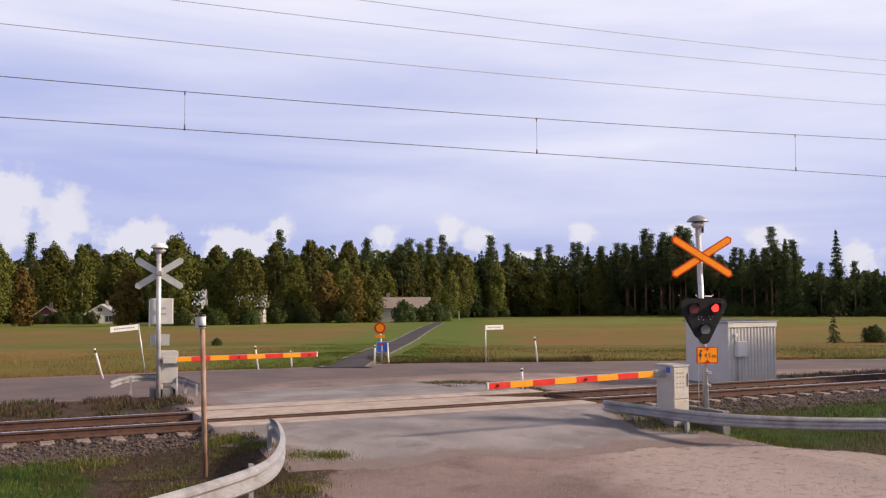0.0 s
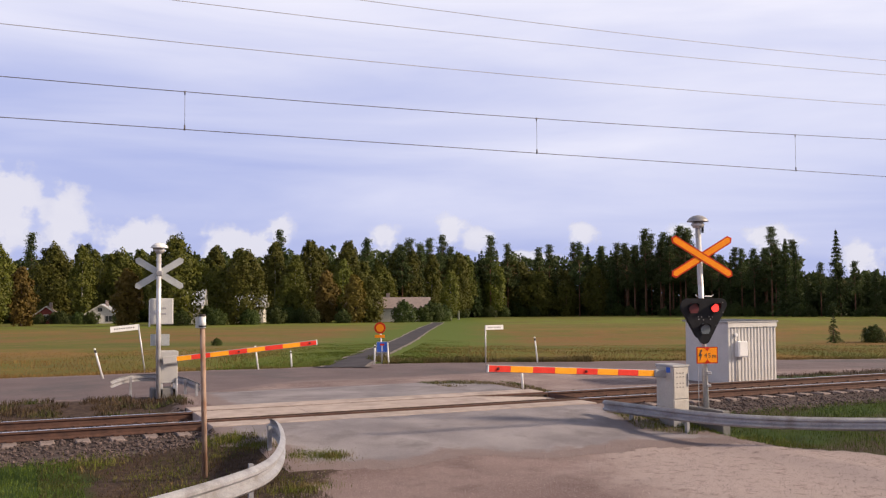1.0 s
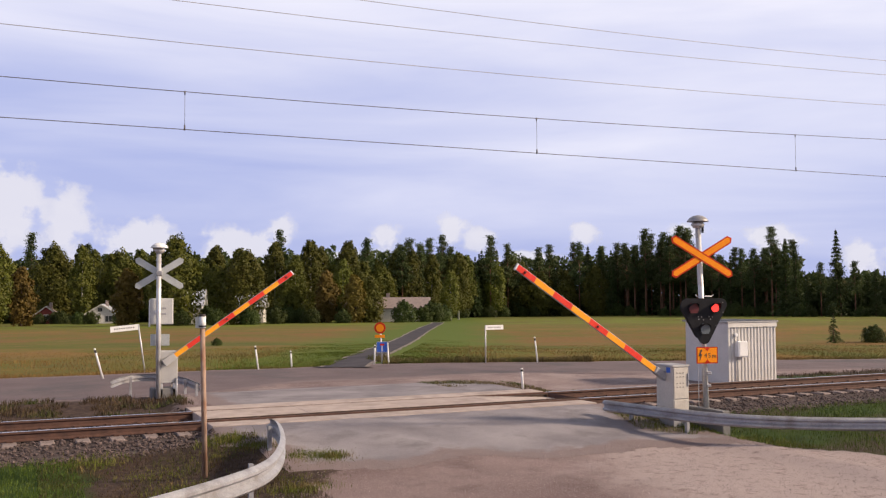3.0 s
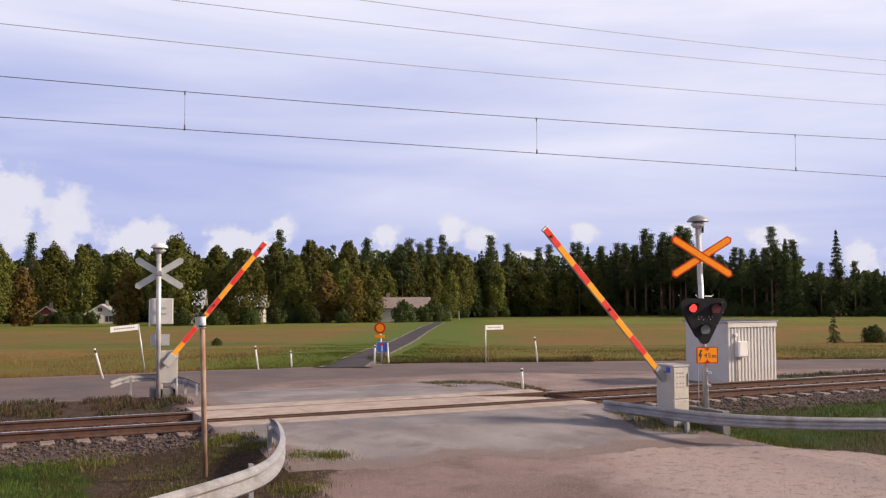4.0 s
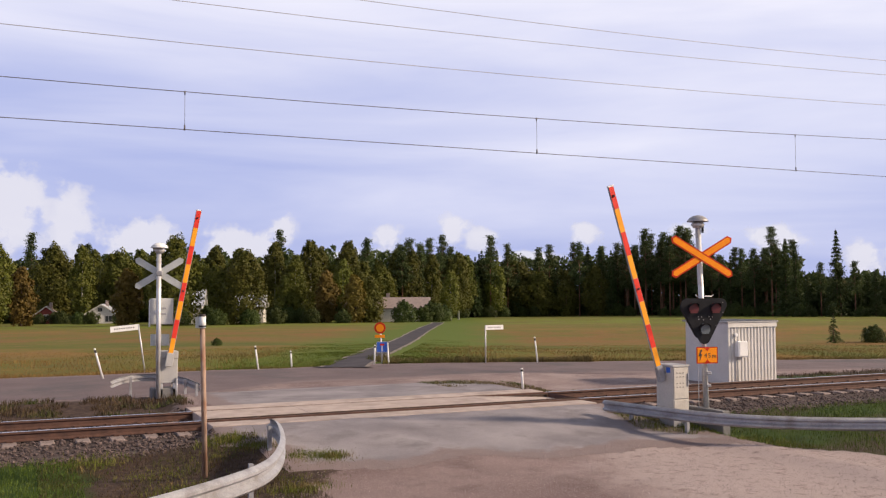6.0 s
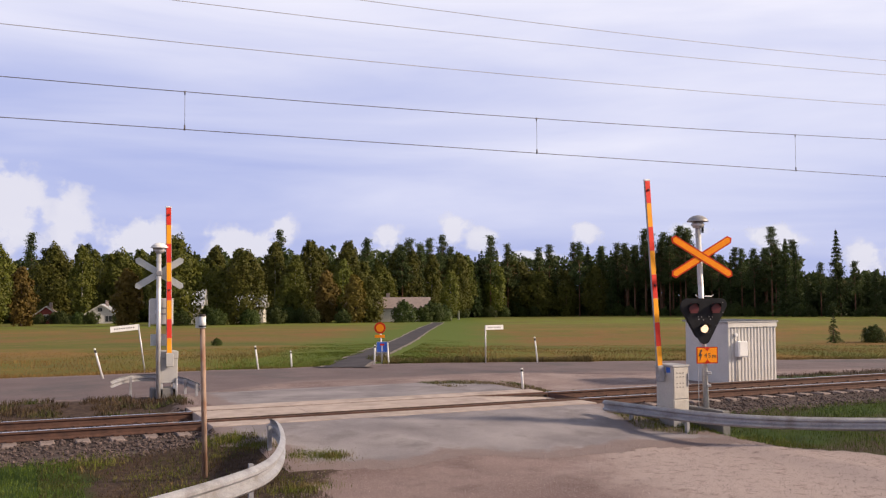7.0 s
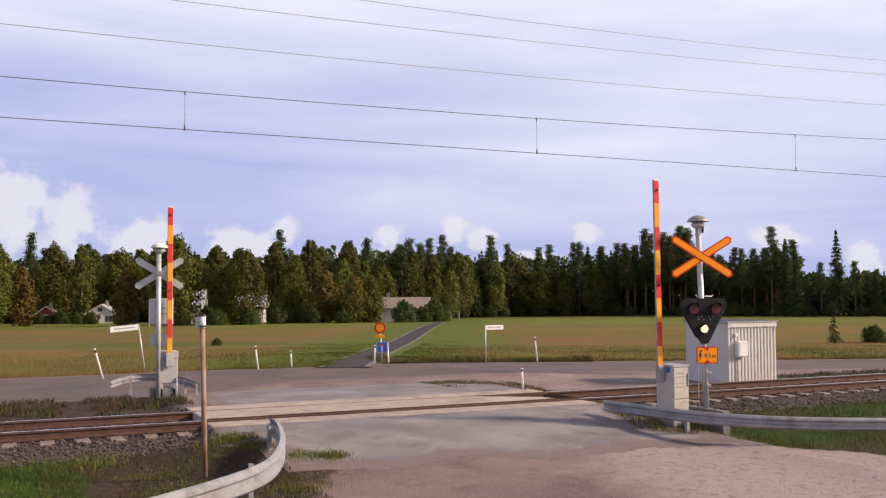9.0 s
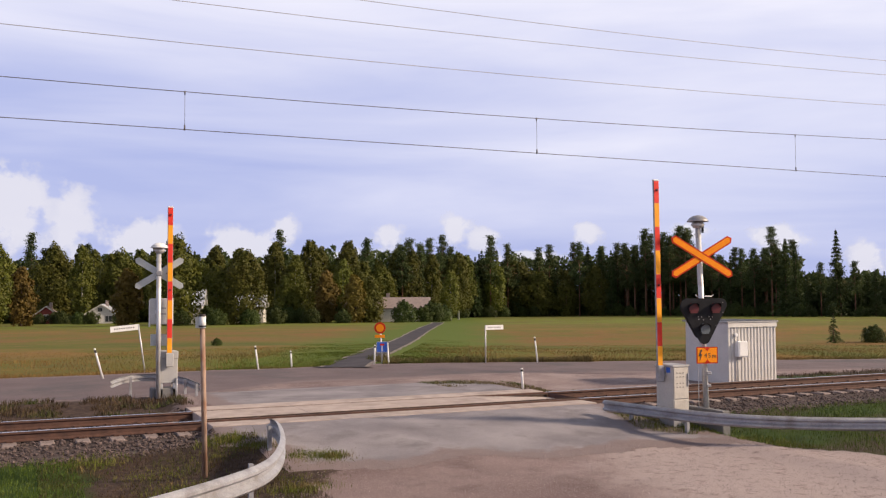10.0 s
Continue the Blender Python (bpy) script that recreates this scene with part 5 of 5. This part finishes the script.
def earth_spot(rng):
    while True:
        u, v = rng.uniform(0.4, 4.0), rng.uniform(10.5, 17.4)
        if grass_amount(u, v) > 0.3:
            return u, v, 0.8 + 0.6 * noise.noise((u * 1.2, v * 1.2, 21))


blades("weeds", 22000, earth_spot, 0.075, 0.008, M["weeds"], "low dry weeds on dark earth by the guard rail", 6)


TUFTS = ((3.45, 16.6, 0.22, 1.3), (3.75, 15.95, 0.18, 1.0), (3.2, 15.9, 0.3, 0.6), (4.35, 15.1, 0.20, 0.7), (4.85, 14.95, 0.14, 0.8), (4.55, 15.0, 0.3, 0.5), (3.75, 13.15, 0.22, 0.9), (3.95, 13.8, 0.3, 0.45), (1.3, 16.6, 0.3, 1.0), (2.3, 14.2, 0.35, 0.7), (2.0, 15.4, 0.35, 0.7))


def tuft_spot(rng):
    while True:
        if rng.random() < 0.30:
            cu, cv, r, k = TUFTS[rng.integers(len(TUFTS))]
            return cu + rng.normal() * r, cv + rng.normal() * r * 0.8, k
        u, v = rng.uniform(9.8, 13), rng.uniform(12, 17.6)
        if 0.1 < grass_amount(u, v) and noise.noise((u * 1.6, v * 1.6, 13)) > -0.15:
            return u, v, 0.9


blades("weeds", 12000, tuft_spot, 0.11, 0.009, M["tuft"], "green weed tufts by the crossing", 4)


def shoulder_spot(rng):
    while True:
        if rng.random() < 0.6:
            u, v = rng.uniform(-9, 4.2), rng.uniform(21.3, 25)
        else:
            u, v = rng.uniform(10.5, 40), rng.uniform(21.6, 26.5)
        if grass_amount(u, v) > 0.25 and noise.noise((u * 1.1, v * 1.1, 5)) > -0.1:
            return u, v, 0.8


blades("weeds", 16000, shoulder_spot, 0.16, 0.018, M["weeds"], "dry brown and green weeds on the track shoulder", 2)


def field_spot(rng):
    while True:
        v = 36.1 + 22 * rng.random() ** 1.5
        u = rng.uniform(-14, 75)
        lane = 12.4 + (v - 35.5) * 0.4983
        if u - lane > 2.6 + 1.2 * max(0, 1 - (v - 36) / 5) or lane - u > 6.0:
            return u, v, (0.80 + 0.7 * noise.noise((u * 0.25, v * 0.25, 2))) * (1 - 0.75 * (v - 36) / 24)


blades("field_grass", 110000, field_spot, 0.24, 0.016, M["dry"], "tall dry golden grass at the field's edge", 3)


def lane_spot(rng):
    while True:
        v = 36.1 + 34 * rng.random() ** 1.4
        lane = 12.4 + (v - 35.5) * 0.4983
        u = lane + rng.uniform(-7.5, 5.0)
        if abs(u - lane) > 1.1 and rng.random() < 1.15 - abs(u - lane) / (7.5 if u < lane else 5.0):
            return u, v, (0.75 + 0.8 * noise.noise((u * 0.4, v * 0.4, 8))) * (1 - 0.8 * (v - 36) / 34)


blades("lane_grass", 60000, lane_spot, 0.15, 0.016, M["field_green"], "short green grass beside the lane", 9)


def bank_spot(rng):
    while True:
        u, v = rng.uniform(14.3, 30), 35.95 + 3.6 * rng.random() ** 1.3
        if noise.noise((u * 0.45, v * 0.3, 31)) + 0.55 * (1 - (u - 14) / 9) > 0.05:
            return u, v, 0.9 + 0.5 * noise.noise((u * 0.7, v * 0.7, 12))


blades("weeds", 20000, bank_spot, 0.27, 0.014, M["bank_weeds"], "tall brownish olive weeds on the road bank", 14)


def gravel_bank_spot(rng):
    while True:
        u, v = rng.uniform(10.6, 19.5), rng.uniform(21.4, 26.5)
        if abs(v - 23.3 + 0.25 * (u - 13)) < 1.1 and noise.noise((u * 0.8, v * 0.8, 41)) > 0.0:
            return u, v, 0.8


blades("weeds", 6000, gravel_bank_spot, 0.11, 0.014, M["bank_weeds"], "low dry weeds on the gravel beyond the rails", 15)


# ---- clouds ----
def clouds():
    """A far bank of cumulus low over the wood: a curved backdrop, open where the sky is clear."""
    m = bpy.data.materials.new("cumulus")
    m.use_nodes = True
    N, L = m.node_tree.nodes, m.node_tree.links
    N.remove(N["Principled BSDF"])
    co = N.new("ShaderNodeUVMap")
    out = N["Material Output"]
    em, tr, mx = N.new("ShaderNodeEmission"), N.new("ShaderNodeBsdfTransparent"), N.new("ShaderNodeMixShader")
    n1, n2 = N.new("ShaderNodeTexNoise"), N.new("ShaderNodeTexNoise")
    n1.inputs["Scale"].default_value, n1.inputs["Detail"].default_value, n1.inputs["Roughness"].default_value = 0.75, 10, 0.56
    n2.inputs["Scale"].default_value, n2.inputs["Detail"].default_value = 0.5, 8
    for n in (n1, n2):
        L.new(co.outputs[0], n.inputs["Vector"])
    at = N.new("ShaderNodeAttribute")
    at.attribute_name = "cover"
    a = N.new("ShaderNodeMath")
    a.operation = "MULTIPLY_ADD"
    a.inputs[1].default_value = 1.3
    L.new(n1.outputs["Fac"], a.inputs[0])
    L.new(at.outputs["Fac"], a.inputs[2])
    r = N.new("ShaderNodeMapRange")
    r.interpolation_type = "SMOOTHSTEP"
    r.inputs[1].default_value, r.inputs[2].default_value = 0.86, 1.16
    L.new(a.outputs[0], r.inputs[0])
    cr = N.new("ShaderNodeMapRange")
    cr.inputs[1].default_value, cr.inputs[2].default_value = 0.30, 0.95
    shade = N.new("ShaderNodeMath")
    shade.operation = "MULTIPLY_ADD"
    shade.inputs[1].default_value = 0.9
    L.new(n2.outputs["Fac"], shade.inputs[0])
    L.new(at.outputs["Fac"], shade.inputs[2])
    L.new(shade.outputs[0], cr.inputs[0])
    mix = N.new("ShaderNodeMix")
    mix.data_type = "RGBA"
    mix.inputs[6].default_value, mix.inputs[7].default_value = (0.50, 0.51, 0.66, 1), (0.73, 0.71, 0.76, 1)
    L.new(cr.outputs[0], mix.inputs[0])
    L.new(mix.outputs[2], em.inputs[0])
    op = N.new("ShaderNodeMath")
    op.operation = "MULTIPLY"
    op.inputs[1].default_value = 0.78
    L.new(r.outputs[0], op.inputs[0])
    L.new(op.outputs[0], mx.inputs[0])
    L.new(tr.outputs[0], mx.inputs[1])
    L.new(em.outputs[0], mx.inputs[2])
    L.new(mx.outputs[0], out.inputs[0])
    R, n, k = 3000, 220, 30
    bank = ((-28.0, 5.4, 4.0, 3.6), (-25.0, 5.6, 4.6, 3.4), (-22.0, 4.8, 3.0, 2.9), (-18.0, 3.6, 4.5, 1.9), (-13.0, 3.4, 3.4, 1.6), (-9.8, 4.3, 1.6, 1.5), (-11.5, 3.2, 3.0, 1.6), (-3.6, 3.9, 2.0, 1.1), (0.5, 4.3, 1.9, 1.5), (2.2, 3.6, 2.4, 1.1), (8.4, 4.0, 1.9, 0.9), (14.5, 3.7, 2.6, 1.0), (19.5, 3.4, 3.4, 1.2), (24.0, 2.2, 2.4, 1.5), (-6.0, 2.4, 5.0, 0.8), (5.0, 2.4, 4.0, 0.7))
    co_, fa, uv, cover = [], [], [], []
    for j in range(k + 1):
        el = 0.3 + 11.7 * j / k
        for i in range(n + 1):
            az = -60 + 120 * i / n
            w = radians(az + 24.63)
            co_.append((R * math.sin(w), R * math.cos(w), R * math.tan(radians(el))))
            uv.append((az, el))
            cover.append(max(-0.9, max(0.80 - 0.95 * math.hypot((az - a) / sx, (el - e) / (sy if el > e else sy * 1.8)) for a, e, sx, sy in bank)))
    for j in range(k):
        for i in range(n):
            p = j * (n + 1) + i
            fa.append((p, p + 1, p + n + 2, p + n + 1))
    me = bpy.data.meshes.new("backdrop")
    me.from_pydata(co_, [], fa)
    me.materials.append(m)
    layer = me.uv_layers.new(name="UVMap")
    for loop in me.loops:
        layer.data[loop.index].uv = uv[loop.vertex_index]
    me.attributes.new("cover", "FLOAT", "POINT").data.foreach_set("value", cover)
    return tagged(new("backdrop", me), "low bank of white cumulus clouds", "clouds", kind="structure")


cloud_bank = clouds()


# ---- leaving train ----
def train():
    """A passenger railcar running off along the track; its shadow sweeps the shed."""
    t = thing("railcar", "white and red passenger railcar leaving along the track", "train", (27.0, TRACK, 0))
    ln = 26.0
    shell = [(-1.45, 0.95), (-1.6, 1.3), (-1.6, 3.2), (-1.45, 3.75), (-0.9, 4.12), (0.9, 4.12), (1.45, 3.75), (1.6, 3.2), (1.6, 1.3), (1.45, 0.95)]
    part("body", sweep([(0, 0, 0), (0.25, 0, 0), (ln - 0.25, 0, 0), (ln, 0, 0)], shell), M["white"], t, "white painted body shell")
    for side in (-1, 1):
        part("stripe", box((0.3, side * 1.602 - 0.004, 1.35), (ln - 0.3, side * 1.602 + 0.004, 1.85)), M["red"], t, "red side stripe")
        for i in range(10):
            x = 2.6 + 2.2 * i
            part("window", box((x - 0.8, side * 1.602 - 0.006, 2.1), (x + 0.8, side * 1.602 + 0.006, 3.0), 0.004), M["pane"], t)
        for x in (1.0, ln - 1.0):
            part("door", box((x - 0.5, side * 1.602 - 0.008, 1.1), (x + 0.5, side * 1.602 + 0.008, 3.15), 0.006), M["red"], t)
    for x in (3.6, ln - 3.6):
        bogie = part("bogie", box((x - 1.7, -1.2, 0.35), (x + 1.7, 1.2, 0.95), 0.06), M["black"], t, "dark steel bogie frame")
        for dx in (-1.25, 1.25):
            for y in (-0.76, 0.76):
                part("wheel", lathe(((0.46, -0.065), (0.46, 0.065)), 20, axis="-Y"), M["rust"], bogie, at=(x + dx, y, 0.46))
    for x in (-0.012, ln + 0.012):
        part("windscreen", box((x - 0.012, -1.15, 2.1), (x + 0.012, 1.15, 3.2), 0.006), M["pane"], t)
        for y in (-1.0, 1.0):
            part("tail_lamp", box((x - 0.02, y - 0.1, 1.25), (x + 0.02, y + 0.1, 1.4), 0.008), M["lens_red"], t)
    return t


railcar = train()


# ---- what moves ----
def blink(name, on):
    """The slats lie flat while the lamp shows and stand shut in between."""
    rows = [(0.0, 84 if on[0][0] <= 0 else 0)]
    for a, b in on:
        if a > 0:
            rows += [(a - 0.034, 0), (a + 0.034, 84)]
        rows += [(b - 0.034, 84), (b + 0.034, 0)]
    rows.append((10.0, 0))
    for slat, (x, y, z) in SHUTTERS[name]:
        walk(slat, [(t, pose(x, y, z, q, 0, 0)) for t, q in rows])


def motions():
    right = ((0, -1.2), (0.6, -1.2), (0.72, -0.5), (0.8, 0.9), (0.9, 2.3), (1.0, 3.6), (1.2, 7.0), (1.4, 10.1), (1.6, 13.1), (1.8, 16.3), (2.0, 19.1), (2.2, 22.1), (2.5, 26.4), (2.7, 29.0), (3.25, 36.7), (3.8, 44.4), (4.0, 47.1), (4.2, 50.0), (4.5, 53.9), (4.7, 56.5), (5.0, 60.2), (5.3, 64.0), (5.5, 66.7), (5.7, 69.3), (6.25, 76.4), (6.8, 83.5), (7.0, 86.3), (7.2, 89.2), (7.3, 89.5), (10, 89.5))
    left = ((0, 0.3), (0.6, 0.3), (0.75, 1.4), (1.0, 5.0), (1.5, 11.6), (2.0, 19.2), (2.5, 27.3), (2.7, 30.3), (3.25, 39.0), (3.8, 47.5), (4.1, 52.6), (4.5, 58.8), (5.0, 66.2), (5.3, 70.5), (5.5, 73.4), (5.7, 75.9), (6.25, 83.5), (6.65, 90.3), (6.8, 90.8), (7.05, 90.7), (7.2, 90.0), (10, 90.0))
    walk(arm_right, [(t, pose(0, 0, 0.840, 0, a, 0)) for t, a in right])
    walk(arm_left, [(t, pose(0, 0, 0.855, 0, -a, 0)) for t, a in left])
    blink("left", ((0.27, 0.68), (1.22, 2.33), (3.25, 4.28)))
    blink("right", ((0.0, 0.18), (0.75, 1.18), (2.38, 3.2), (4.36, 4.66)))
    blink("low", ((4.85, 5.27), (6.35, 7.27), (8.42, 9.37)))
    walk(railcar, [(0.0, pose(25.7, TRACK, 0)), (5.0, pose(123.2, TRACK, 0)), (10.0, pose(220.7, TRACK, 0))])
    walk(cloud_bank, [(0, pose(0, 0, 0, 0, 0, 0)), (10, pose(0, 0, 0, 0, 0, -0.31))])


motions()
